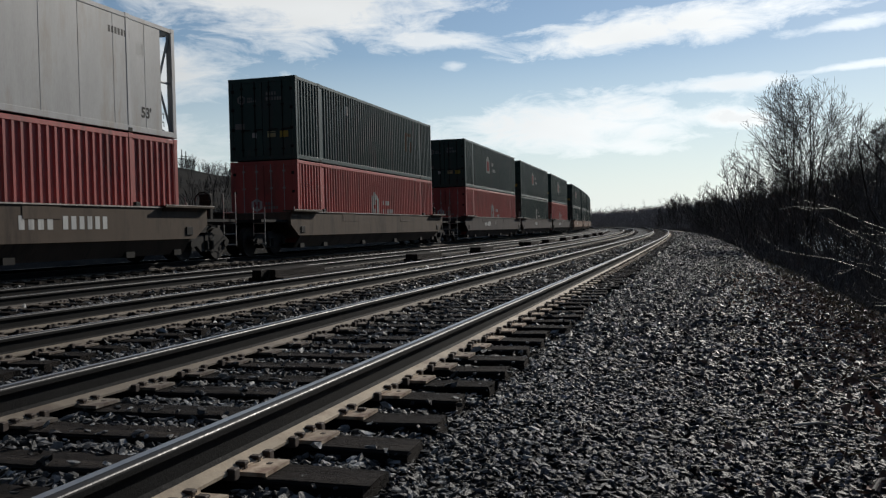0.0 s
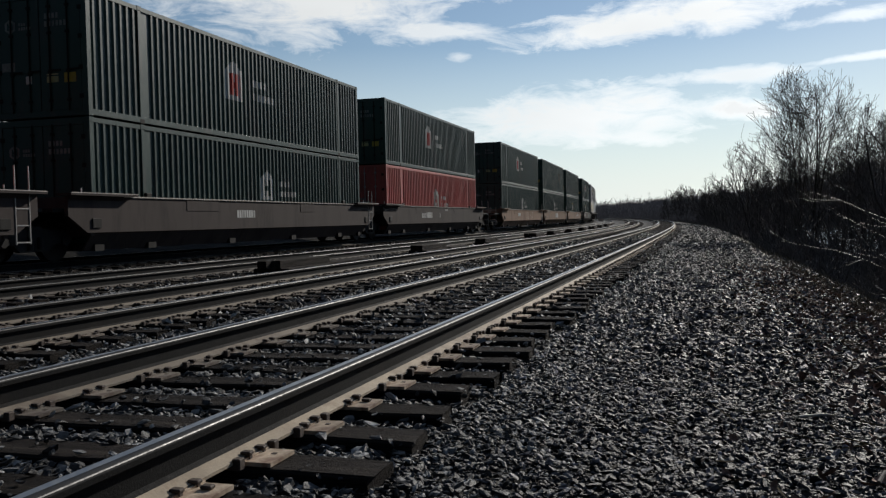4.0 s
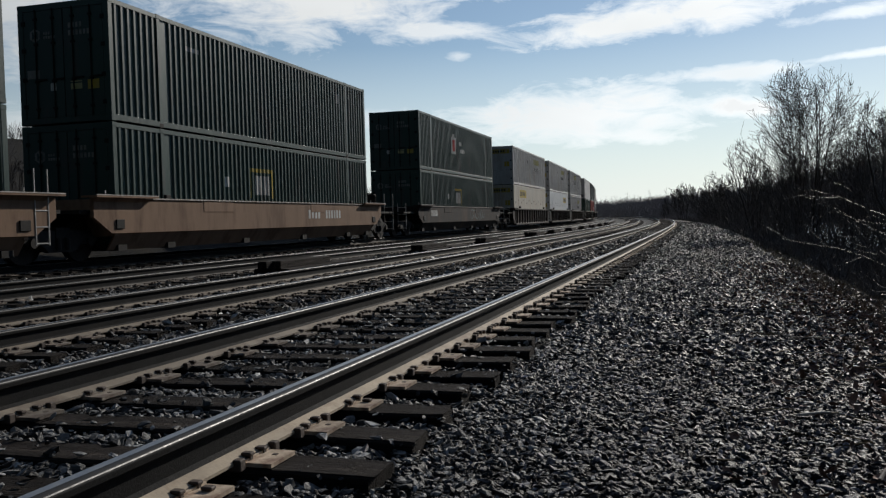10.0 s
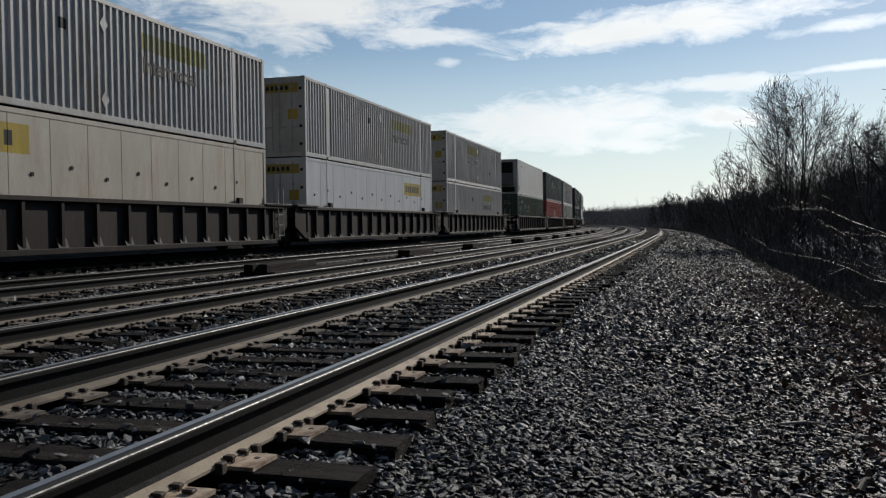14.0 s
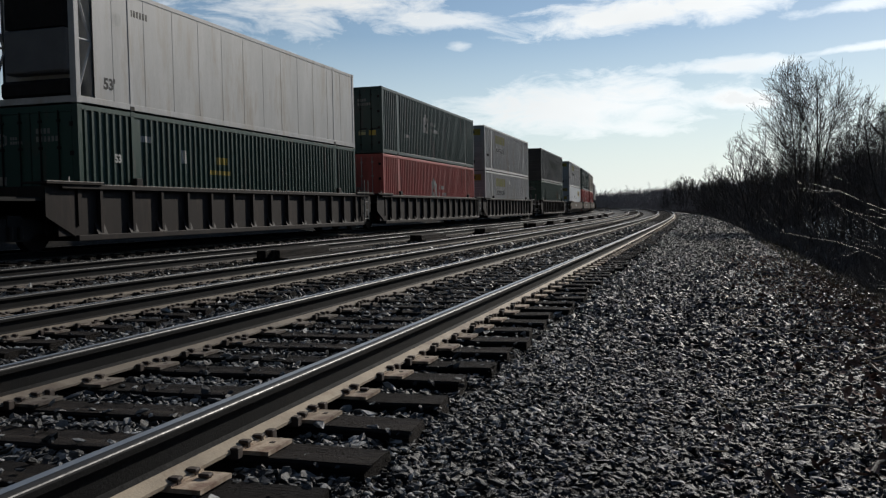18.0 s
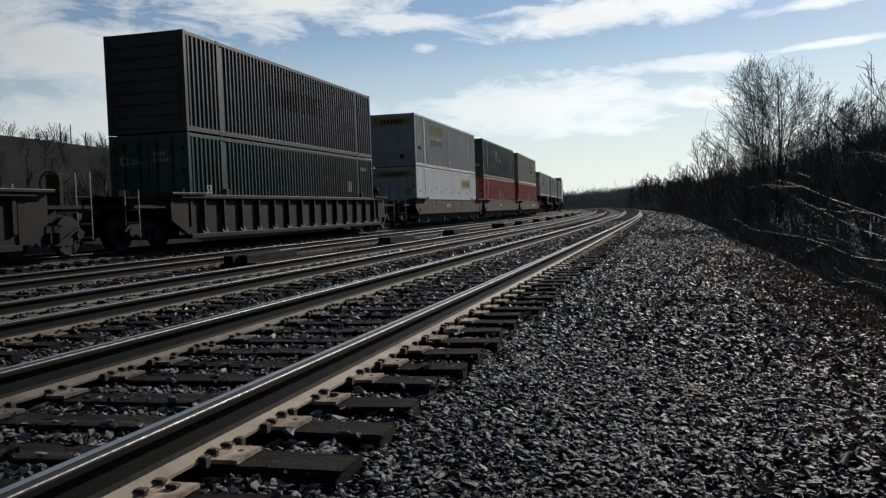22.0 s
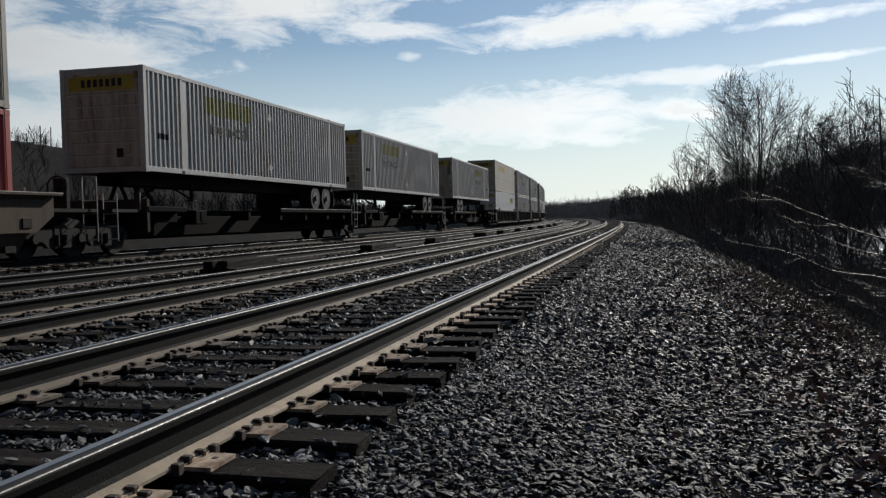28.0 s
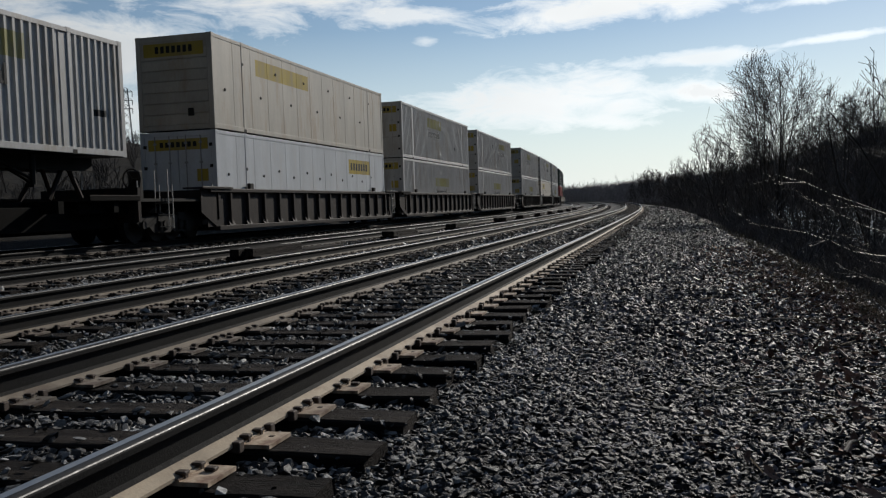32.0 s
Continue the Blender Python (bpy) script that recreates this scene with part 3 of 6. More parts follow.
# style, colour, leading end, marks on the side (y from the leading end, z from the base): material 1 or 2 of the two named
DESIGNS = {
    "dark_logo": ("corrugated", "c_dark", "doors", ("mark_faint", "mark_red"), arch_logo(6.0, 1.35, 0.95, 1) + word(3.0, 0.9, 0.14, 9, 1)),
    "dark_logo_red": ("corrugated", "c_dark", "doors", ("mark_white", "mark_red"), arch_logo(6.0, 1.15, 1.2, 1, 2)),
    "dark_spot": ("corrugated", "c_dark", "doors", ("mark_white", "mark_rust"), [(4.55, 4.85, 2.05, 2.4, 1), (12.0, 12.2, 1.2, 2.1, 2), (12.0, 12.9, 1.95, 2.1, 2), (12.6, 12.9, 1.2, 1.7, 2)]),
    "dark_plain": ("corrugated", "c_dark", "doors", ("mark_white", "mark_yellow"), [(13.2, 13.5, 2.0, 2.35, 1)] + word(3.2, 2.2, 0.12, 8, 1)),
    "dark_low_logo": ("corrugated", "c_dark", "doors", ("mark_white", "mark_yellow"), arch_logo(8.0, 1.15, 0.95, 1)),
    "dark_sign": ("corrugated", "c_dark", "doors", ("mark_white", "mark_yellow"), [(6.5, 6.62, 1.2, 2.1, 2), (7.88, 8.0, 1.2, 2.1, 2), (6.5, 8.0, 2.0, 2.12, 2), (6.8, 7.2, 1.3, 1.9, 1), (7.35, 7.75, 1.3, 1.9, 1), (5.0, 5.25, 1.5, 1.8, 1)]),
    "green_sign": ("corrugated", "c_green", "doors", ("mark_white", "mark_rust"), [(11.0, 11.1, 1.25, 2.1, 2), (12.2, 12.3, 1.25, 2.1, 2), (11.0, 12.3, 2.0, 2.1, 2), (11.25, 12.05, 1.35, 1.55, 2), (11.25, 12.05, 1.65, 1.85, 2), (12.95, 13.3, 1.35, 1.8, 1)] + word(14.6, 2.3, 0.16, 6, 1)),
    "green_plain": ("corrugated", "c_green", "doors", ("mark_white", "mark_yellow"), [(4.0, 4.3, 1.75, 2.1, 1), (5.4, 6.6, 1.5, 1.62, 2), (5.7, 6.4, 1.8, 2.0, 2)] + word(2.2, 2.2, 0.15, 5, 1)),
    "black_word": ("corrugated", "c_black", "wall", ("mark_black", "mark_white"), word(5.4, 1.3, 0.75, 9, 1)),
    "red_logo": ("corrugated", "c_red", "doors", ("mark_white", "mark_yellow"), arch_logo(7.2, 1.0, 1.05, 1)),
    "red_plain": ("corrugated", "c_red", "doors", ("mark_white", "mark_yellow"), word(2.6, 2.45, 0.14, 8, 1)),
    "white_corrugated": ("corrugated", "c_white", "doors", ("mark_pale", "mark_black", "mark_yellow"), [(5.2, 8.4, 1.95, 2.5, 1)] + [(12.0, 12.2, 0.95, 1.15, 2)]),
    "white_corrugated_late": ("corrugated", "c_white", "doors", ("mark_pale", "mark_black", "mark_yellow"), [(9.6, 12.6, 1.98, 2.42, 1)] + [(6.6, 6.8, 1.9, 2.15, 2)]),
    "white_corrugated_low": ("corrugated", "c_white", "doors", ("mark_pale", "mark_black", "mark_yellow"), [(6.8, 10.2, 1.5, 2.0, 1)]),
    "white_walled": ("corrugated", "c_white", "wall", ("mark_pale", "mark_black", "mark_yellow"), [(3.4, 6.6, 1.95, 2.5, 1)] + word(0.7, 0.95, 0.16, 5, 2)),
    "white_late": ("corrugated", "c_cream", "wall", ("mark_pale", "mark_black", "mark_yellow"), [(10.2, 13.2, 1.75, 2.05, 1)] + [(7.3, 7.5, 1.4, 1.65, 2)]),
    "panel_cream": ("panelled", "c_cream", "doors", ("mark_yellow", "mark_black"), plate_with_bars(2.6, 1.95, 3.0, 0.62, 7, 1, 2)),
    "panel_alu": ("panelled", "c_alu", "doors", ("mark_yellow", "mark_black"), plate_with_bars(11.4, 1.85, 2.8, 0.62, 7, 1, 2)),
    "panel_white": ("panelled", "c_cream", "wall", ("mark_yellow", "mark_black"), [(2.9, 7.3, 1.95, 2.5, 1)]),
    "cooler": ("cooler", "c_white", "rack", ("mark_white", "mark_black"), [(1.35, 1.65, 1.95, 2.25, 1)] + word(1.9, 2.3, 0.16, 7, 2)),
}


def side_panel(style, marks, flip):
    """One long side as a sheet folded into upright corrugations (or flat panels), cut along the edges of its marks."""
    pts = []                                    # (y from leading end, x outwards)
    y, end = 0.10, C_LEN - 0.10
    if style == "corrugated":
        pitch = 0.2455
        while y < end - 0.01:
            post = abs(y - 1.98) < 0.13 or abs(y - (C_LEN - 1.98)) < 0.13
            if post:
                pts += [(y, 1.262), (y + pitch, 1.262)]
            else:
                pts += [(y, 1.243), (y + 0.125, 1.243), (y + 0.150, 1.286), (y + 0.220, 1.286)]
            y += pitch
        pts.append((end, 1.243))
    else:
        k = 0
        while y < end - 0.01:
            pts += [(y, 1.280), (y + 1.205, 1.280), (y + 1.21, 1.274), (y + 1.222, 1.274)]
            y += 1.226
        pts.append((end, 1.280))
    ys = [(round(a, 4), b) for a, b in pts if a <= end + 1e-6]
    if style != "corrugated":                   # flat sheet: cut at the marks themselves
        extra = sorted({round(v, 4) for m in marks for v in m[:2]})
        ys += [(v, 1.280) for v in extra if all(abs(v - a) > 0.004 for a, _ in ys)]
        ys.sort()
    zs = sorted({0.16, C_H - 0.12, *(round(v, 4) for m in marks for v in m[2:4] if 0.16 < v < C_H - 0.12)})
    verts = [((x if not flip else -x), a - HALF, z) for a, x in ys for z in zs]
    faces, idx, n = [], [], len(zs)
    for i in range(len(ys) - 1):
        ym = (ys[i][0] + ys[i + 1][0]) / 2
        for j in range(n - 1):
            zm = (zs[j] + zs[j + 1]) / 2
            q = (i * n + j, (i + 1) * n + j, (i + 1) * n + j + 1, i * n + j + 1)
            faces.append(q if not flip else tuple(reversed(q)))
            hit = 0
            for a, b, c, d, k in marks:
                if a <= ym <= b and c <= zm <= d:
                    hit = k
            idx.append(hit)
    mesh = raw("side_panel", verts, faces)
    mesh.polygons.foreach_set("material_index", idx)
    return mesh


def door_marks(thing, colour, y, sy):
    """Six-sided mark with bars beside it, rows of stencil bars, a size word and small notices on the doors."""
    def sheet(x0, x1, z0, z1, out=0.0):
        return (*sorted((x0 * -sy, x1 * -sy)), y + sy * (0.039 + out) - 0.003, y + sy * (0.039 + out) + 0.003, z0, z1)

    red = colour == "c_red"
    r, cx, cz = (0.24, -0.30, 1.35) if red else (0.17, -0.80, 2.15)
    bm = bmesh.new()
    prism(bm, [(-sy * cx + r * math.sin(k * 1.0472), cz + r * math.cos(k * 1.0472)) for k in range(6)], "y", y + sy * 0.036, y + sy * 0.042)
    part("emblem", bm, M["mark_white"] if red else M["notice"], thing, "faded six-sided white mark")
    part("emblem_bars", boxes(sheet(cx - r * 0.45, cx - r * 0.2, cz - r * 0.5, cz + r * 0.5, 0.005), sheet(cx + r * 0.2, cx + r * 0.45, cz - r * 0.5, cz + r * 0.5, 0.005), sheet(cx - r * 0.2, cx + r * 0.2, cz - r * 0.12, cz + r * 0.12, 0.005)), M[colour], thing)
    part("stencil", boxes(*[sheet(cx + r * 1.4 + i * r * 0.42, cx + r * 1.68 + i * r * 0.42, cz - k * r * 0.6, cz - k * r * 0.6 + r * 0.4) for k in range(2) for i in range(3 + 2 * k)]), M["notice"], thing, "faded stencil bars")
    if red:
        return
    part("stencil", boxes(*[sheet(0.16 + i * 0.105, 0.225 + i * 0.105, z, z + 0.12) for z, n in ((2.26, 4), (2.08, 6)) for i in range(n)]), M["notice"], thing, "faded stencil bars")
    part("notice", boxes(sheet(-1.06, -0.70, 1.12, 1.32)), M["notice"], thing, "faded pale notice plate")
    part("notice", boxes(sheet(-0.40, -0.24, 0.80, 0.98)), M["mark_white"], thing, "small white notice")
    part("notice", boxes(sheet(0.18, 0.50, 0.80, 0.94), sheet(0.18, 0.50, 0.97, 1.0)), M["mark_pale"], thing, "small buff notice")
    part("notice", boxes(sheet(0.66, 0.98, 0.78, 1.0)), M["mark_yellow"], thing, "small yellow notice")


def make_container(key, name, label):
    style, colour, lead, mark_mats, marks = DESIGNS[key]
    c, dark = M[colour], M["steel_dark"]
    face = M["end_rusty"] if name == "road_trailer" else c     # the trailers' ends are stained with rust
    thing = new(name)
    for flip in (False, True):
        mesh = side_panel(style, marks, flip)
        for mm in (c, *(M[k] for k in mark_mats)):
            mesh.materials.append(mm)
        link("side_panel", mesh, None, thing)
    if style == "panelled":
        for i in range(12):
            for sx in (-1, 1):
                bm = bmesh.new()
                y, z = -HALF + 0.75 + i * 1.226, (1.75 if i % 2 else 1.55) if key != "panel_white" else (2.2 if i % 2 else 1.25)
                rod(bm, (sx * 1.278, y, z), (sx * 1.30, y, z), 0.05, 8)
                part("vent", bm, dark, thing)
    if style == "corrugated" and colour in ("c_white", "c_cream"):
        for sx in (-1, 1):
            for z in (0.52, 2.3):
                bm = bmesh.new()
                prism(bm, [(-0.12, z), (-0.12 + 0.15, z + 0.2), (-0.12 + 0.3, z), (-0.12 + 0.15, z - 0.2)], "x", *sorted((sx * 1.284, sx * 1.291)))
                part("placard", bm, M["mark_white"], thing, "pale diamond placard")
    front = 0.64 if style == "cooler" else 0.0       # the cooler's machine rack stands before its front wall
    part("roof", boxes((-1.25, 1.25, -HALF + 0.08 + front, HALF - 0.08, C_H - 0.06, C_H - 0.03)), c, thing)
    part("floor_pan", boxes((-1.24, 1.24, -HALF + 0.08, HALF - 0.08, 0.10, 0.16)), dark, thing)
    for sx in (-1, 1):
        part("top_rail", boxes((min(sx * 1.225, sx * 1.292), max(sx * 1.225, sx * 1.292), -HALF + 0.1, HALF - 0.1, C_H - 0.125, C_H - 0.012), bevel=0.008), c, thing)
        part("bottom_rail", boxes((min(sx * 1.225, sx * 1.294), max(sx * 1.225, sx * 1.294), -HALF + 0.1, HALF - 0.1, 0.02, 0.165), bevel=0.008), c, thing)
        for sy in (-1, 1):
            bm = boxes((sx * 1.215 - 0.08, sx * 1.215 + 0.08, sy * (HALF - 0.08) - 0.08, sy * (HALF - 0.08) + 0.08, 0.10, C_H - 0.10), bevel=0.012)
            part("corner_post", bm, c, thing)
            y = sy * (HALF - 1.98)
            part("lifting_post", boxes((sx * 1.245 - 0.045, sx * 1.245 + 0.047, y - 0.07, y + 0.07, 0.05, C_H - 0.02), bevel=0.012), c, thing)
            for z in (0.0, C_H - 0.115):
                part("corner_fitting", boxes((sx * 1.215 - 0.082, sx * 1.215 + 0.084, y - 0.09, y + 0.09, z, z + 0.118), bevel=0.01), c if z else dark, thing)
            for z in (0.0, C_H - 0.115):
                part("end_fitting", boxes((sx * 1.215 - 0.082, sx * 1.215 + 0.084, sy * (HALF - 0.085) - 0.085, sy * (HALF - 0.085) + 0.089, z, z + 0.115), bevel=0.01), c, thing)
    for sy in (-1, 1):
        y = sy * (HALF - 0.05)
        part("header", boxes((-1.14, 1.14, y - 0.05, y + 0.05, C_H - 0.16, C_H - 0.01)), c, thing)
        part("door_sill", boxes((-1.14, 1.14, y - 0.05, y + 0.05, 0.02, 0.16)), c, thing)
        kind = lead if sy < 0 else ("wall" if lead == "doors" else "doors")
        if kind == "doors":
            for sx in (-1, 1):
                x0, x1 = sorted((sx * 0.01, sx * 1.13))
                door = part("door", boxes((x0, x1, y - 0.035, y + 0.035, 0.16, C_H - 0.16), bevel=0.01), face, thing)
                for fx in (0.28, 0.78):
                    bm = bmesh.new()
                    rod(bm, (sx * fx, y + sy * 0.055, 0.14), (sx * fx, y + sy * 0.055, C_H - 0.13), 0.017, 6)
                    for z in (0.35, 1.0, 1.9, 2.5):
                        box(bm, sx * fx - 0.05, sx * fx + 0.05, y + sy * 0.045 - 0.02, y + sy * 0.045 + 0.02, z, z + 0.06)
                    box(bm, sx * fx - 0.02, sx * fx + 0.3, y + sy * 0.07 - 0.012, y + sy * 0.07 + 0.012, 1.05, 1.09)
                    part("lock_rod", bm, M["steel_dark"] if colour in ("c_dark", "c_green", "c_black") else M["steel_worn"], door)
                for z in (0.4, 1.05, 1.75, 2.4):
                    part("hinge", boxes((sx * 1.13 - 0.06, sx * 1.13 + 0.05, y + sy * 0.04 - 0.015, y + sy * 0.04 + 0.015, z, z + 0.1)), dark, door)
            if "mark_yellow" in mark_mats and colour in ("c_white", "c_cream", "c_alu"):
                part("sign", boxes((-1.02, 1.02, y + sy * 0.038 - 0.003, y + sy * 0.038 + 0.003, 2.32, 2.66)), M["mark_yellow"], thing, "yellow name board with dark bars")
                part("sign_lettering", boxes(*[(-0.62 + i * 0.19, -0.5 + i * 0.19, y + sy * 0.043 - 0.003, y + sy * 0.043 + 0.003, 2.41, 2.57) for i in range(7)]), M["mark_black"], thing)
                part("notice", boxes((0.62, 1.0, y + sy * 0.038 - 0.003, y + sy * 0.038 + 0.003, 1.35, 1.72)), M["mark_yellow"], thing)
            else:
                door_marks(thing, colour, y, sy)
        elif kind == "wall":
            part("end_wall", boxes((-1.13, 1.13, y - 0.02, y + 0.02, 0.16, C_H - 0.16)), c, thing)
            z = 0.17
            while z < C_H - 0.2:
                part("wall_board", boxes((-1.13, 1.13, y - 0.045, y + 0.045, z, z + 0.30), bevel=0.012), face, thing)
                z += 0.335
            if "mark_yellow" in mark_mats and colour in ("c_white", "c_cream", "c_alu"):
                part("sign", boxes((-1.02, 1.02, y + sy * 0.049 - 0.003, y + sy * 0.049 + 0.003, 2.26, 2.66)), M["mark_yellow"], thing, "yellow name board with dark bars")
                part("sign_lettering", boxes(*[(-0.62 + i * 0.19, -0.5 + i * 0.19, y + sy * 0.055 - 0.003, y + sy * 0.055 + 0.003, 2.36, 2.57) for i in range(7)]), M["mark_black"], thing)
                part("plug_box", boxes((0.42, 0.62, y + sy * 0.048 - 0.01, y + sy * 0.048 + 0.01, 0.42, 0.66)), dark, thing)
        else:
            # open rack with the cooling machine inside
            part("front_wall", boxes((-1.2, 1.2, -HALF + front, -HALF + front + 0.06, 0.1, C_H - 0.05)), c, thing)
            part("machine", boxes((-0.85, 0.85, -HALF + 0.22, -HALF + front, 0.75, 1.75), bevel=0.05), M["machine"], thing, "boxed cooling machine")
            part("machine_grille", boxes((-0.8, 0.8, -HALF + 0.25, -HALF + front, 1.78, 2.68)), dark, thing)
            part("fuel_tank", boxes((-1.0, 1.0, -HALF + 0.2, -HALF + front - 0.05, 0.18, 0.6), bevel=0.08), dark, thing)
            for sx in (-1, 1):
                bm = bmesh.new()
                rod(bm, (sx * 1.2, -HALF + 0.12, 0.15), (sx * 1.2, -HALF + front, 1.4), 0.035)
                rod(bm, (sx * 1.2, -HALF + front, 1.4), (sx * 1.2, -HALF + 0.12, 2.75), 0.035)
                rod(bm, (sx * 1.2, -HALF + 0.12, 1.45), (sx * 1.2, -HALF + front, 1.45), 0.03)
                part("brace", bm, c, thing)
    return tagged(thing, label, "container", group="containers on the train")


def cooler_side(thing):
    """The cooler's sheets start behind its rack."""
    for o in list(thing.children):
        if o.name.startswith("side_panel"):
            mesh = o.data
            bm = bmesh.new()
            bm.from_mesh(mesh)
            bmesh.ops.bisect_plane(bm, geom=bm.verts[:] + bm.edges[:] + bm.faces[:], plane_co=(0, -HALF + 0.64, 0), plane_no=(0, -1, 0), clear_outer=True)
            bm.to_mesh(mesh)
            bm.free()


LABELS = {
    "dark_logo": "dark green corrugated steel container with white arch mark",
    "dark_logo_red": "dark green corrugated container with red and white arch mark",
    "dark_spot": "dark green corrugated container with a white diamond label",
    "dark_plain": "plain dark green corrugated steel container",
    "dark_low_logo": "dark green corrugated container with white arch mark, carried low",
    "dark_sign": "dark green container with a yellow framed sign",
    "green_sign": "green corrugated container with faded framed sign and diamond label",
    "green_plain": "green corrugated container with small yellow marks",
    "black_word": "black corrugated container with a faint dark word",
    "red_logo": "faded red corrugated container with white arch mark",
    "red_plain": "plain faded red corrugated steel container",
    "white_corrugated": "dirty white corrugated container with yellow panel and dark word",
    "white_corrugated_late": "dirty white corrugated container with yellow panel near its rear",
    "white_corrugated_low": "dirty white corrugated container with yellow word panel",
    "white_walled": "white corrugated container with ribbed front wall and yellow board",
    "white_late": "rust-streaked cream corrugated container with yellow board",
    "panel_cream": "cream flat-panelled container with a yellow name board",
    "panel_alu": "bright aluminium flat-panelled container with yellow name board",
    "panel_white": "off-white flat-panelled container with a faded yellow panel",
    "cooler": "white refrigerated container with an open machine rack",
}
PROTO = {}
# words painted on the sides: text, from the leading end, height of its foot, size, material
WORDS = {
    "white_corrugated": (("Intermodal", 5.3, 1.42, 0.62, "mark_black"),),
    "white_corrugated_late": (("Intermodal", 9.6, 1.42, 0.56, "mark_black"),),
    "white_corrugated_low": (("Intermodal", 6.9, 0.98, 0.56, "mark_black"),),
    "white_walled": (("Intermodal", 3.5, 1.36, 0.62, "mark_black"),),
    "white_late": (("Intermodal", 10.2, 1.25, 0.52, "mark_black"),),
    "cooler": (("53'", 0.95, 0.42, 0.36, "mark_black"),),
    "green_sign": (("53", 0.95, 1.15, 0.34, "mark_white"),),
    "green_plain": (("53", 1.25, 1.65, 0.26, "mark_white"),),
}


def add_words(thing, key):
    """Flat painted words on both long sides, read from outside."""
    for text, y, z, size, material in WORDS.get(key, ()):
        for sx in (-1, 1):
            curve = bpy.data.curves.new("word", "FONT")
            curve.body, curve.size, curve.extrude, curve.offset = text, size, 0.0015, 0.012
            curve.materials.append(M[material])
            ob = new("word", curve)
            ob.parent = thing
            start = y - HALF if sx > 0 else y - HALF + len(text) * size * 0.52
            ob.matrix_basis = pose(sx * (1.289 if key != "cooler" else 1.283), start, z, 90, 0, 90 * sx)


def container(key):
    if key not in PROTO:
        PROTO[key] = make_container(key, "container", LABELS[key])
        if key == "cooler":
            cooler_side(PROTO[key])
        add_words(PROTO[key], key)
        return PROTO[key]
    return copy_thing(PROTO[key], Matrix())


# ---- train: cars ----
WHEEL_R = 0.46


def make_truck(parent, y, z0):
    """A two-axle truck under the car: side frames, bolster, springs, four wheels on two axles."""
    bm = bmesh.new()
    for sx in (-1, 1):
        prism(bm, [(y - 1.15, z0 + 0.52), (y - 0.95, z0 + 0.66), (y - 0.45, z0 + 0.72), (y + 0.45, z0 + 0.72), (y + 0.95, z0 + 0.66), (y + 1.15, z0 + 0.52), (y + 1.05, z0 + 0.40),
                   (y + 0.6, z0 + 0.40), (y + 0.4, z0 + 0.24), (y - 0.4, z0 + 0.24), (y - 0.6, z0 + 0.40), (y - 1.05, z0 + 0.40)], "x", sx * 1.02 - 0.06, sx * 1.02 + 0.06)
        for k in (-0.14, 0.14):
            rod(bm, (sx * 1.09, y + k, z0 + 0.30), (sx * 1.09, y + k, z0 + 0.55), 0.07, 8)
        for k in (-0.89, 0.89):
            rod(bm, (sx * 1.0, y + k, z0 + WHEEL_R), (sx * 1.14, y + k, z0 + WHEEL_R), 0.11, 10)
    box(bm, -1.1, 1.1, y - 0.2, y + 0.2, z0 + 0.55, z0 + 0.78)
    truck = part("truck", bm, M["steel_dark"], parent, "dark cast steel truck")
    for k in (-0.89, 0.89):
        bm = bmesh.new()
        for sx in (-1, 1):
            rod(bm, (sx * 0.69, y + k, z0 + WHEEL_R), (sx * 0.82, y + k, z0 + WHEEL_R), WHEEL_R, 24)
            rod(bm, (sx * 0.67, y + k, z0 + WHEEL_R), (sx * 0.69, y + k, z0 + WHEEL_R), WHEEL_R + 0.025, 24)
            rod(bm, (sx * 0.82, y + k, z0 + WHEEL_R), (sx * 0.835, y + k, z0 + WHEEL_R), WHEEL_R * 0.55, 16)
        rod(bm, (-0.7, y + k, z0 + WHEEL_R), (0.7, y + k, z0 + WHEEL_R), 0.09, 8)
        part("wheelset", bm, M["wheel"], truck)


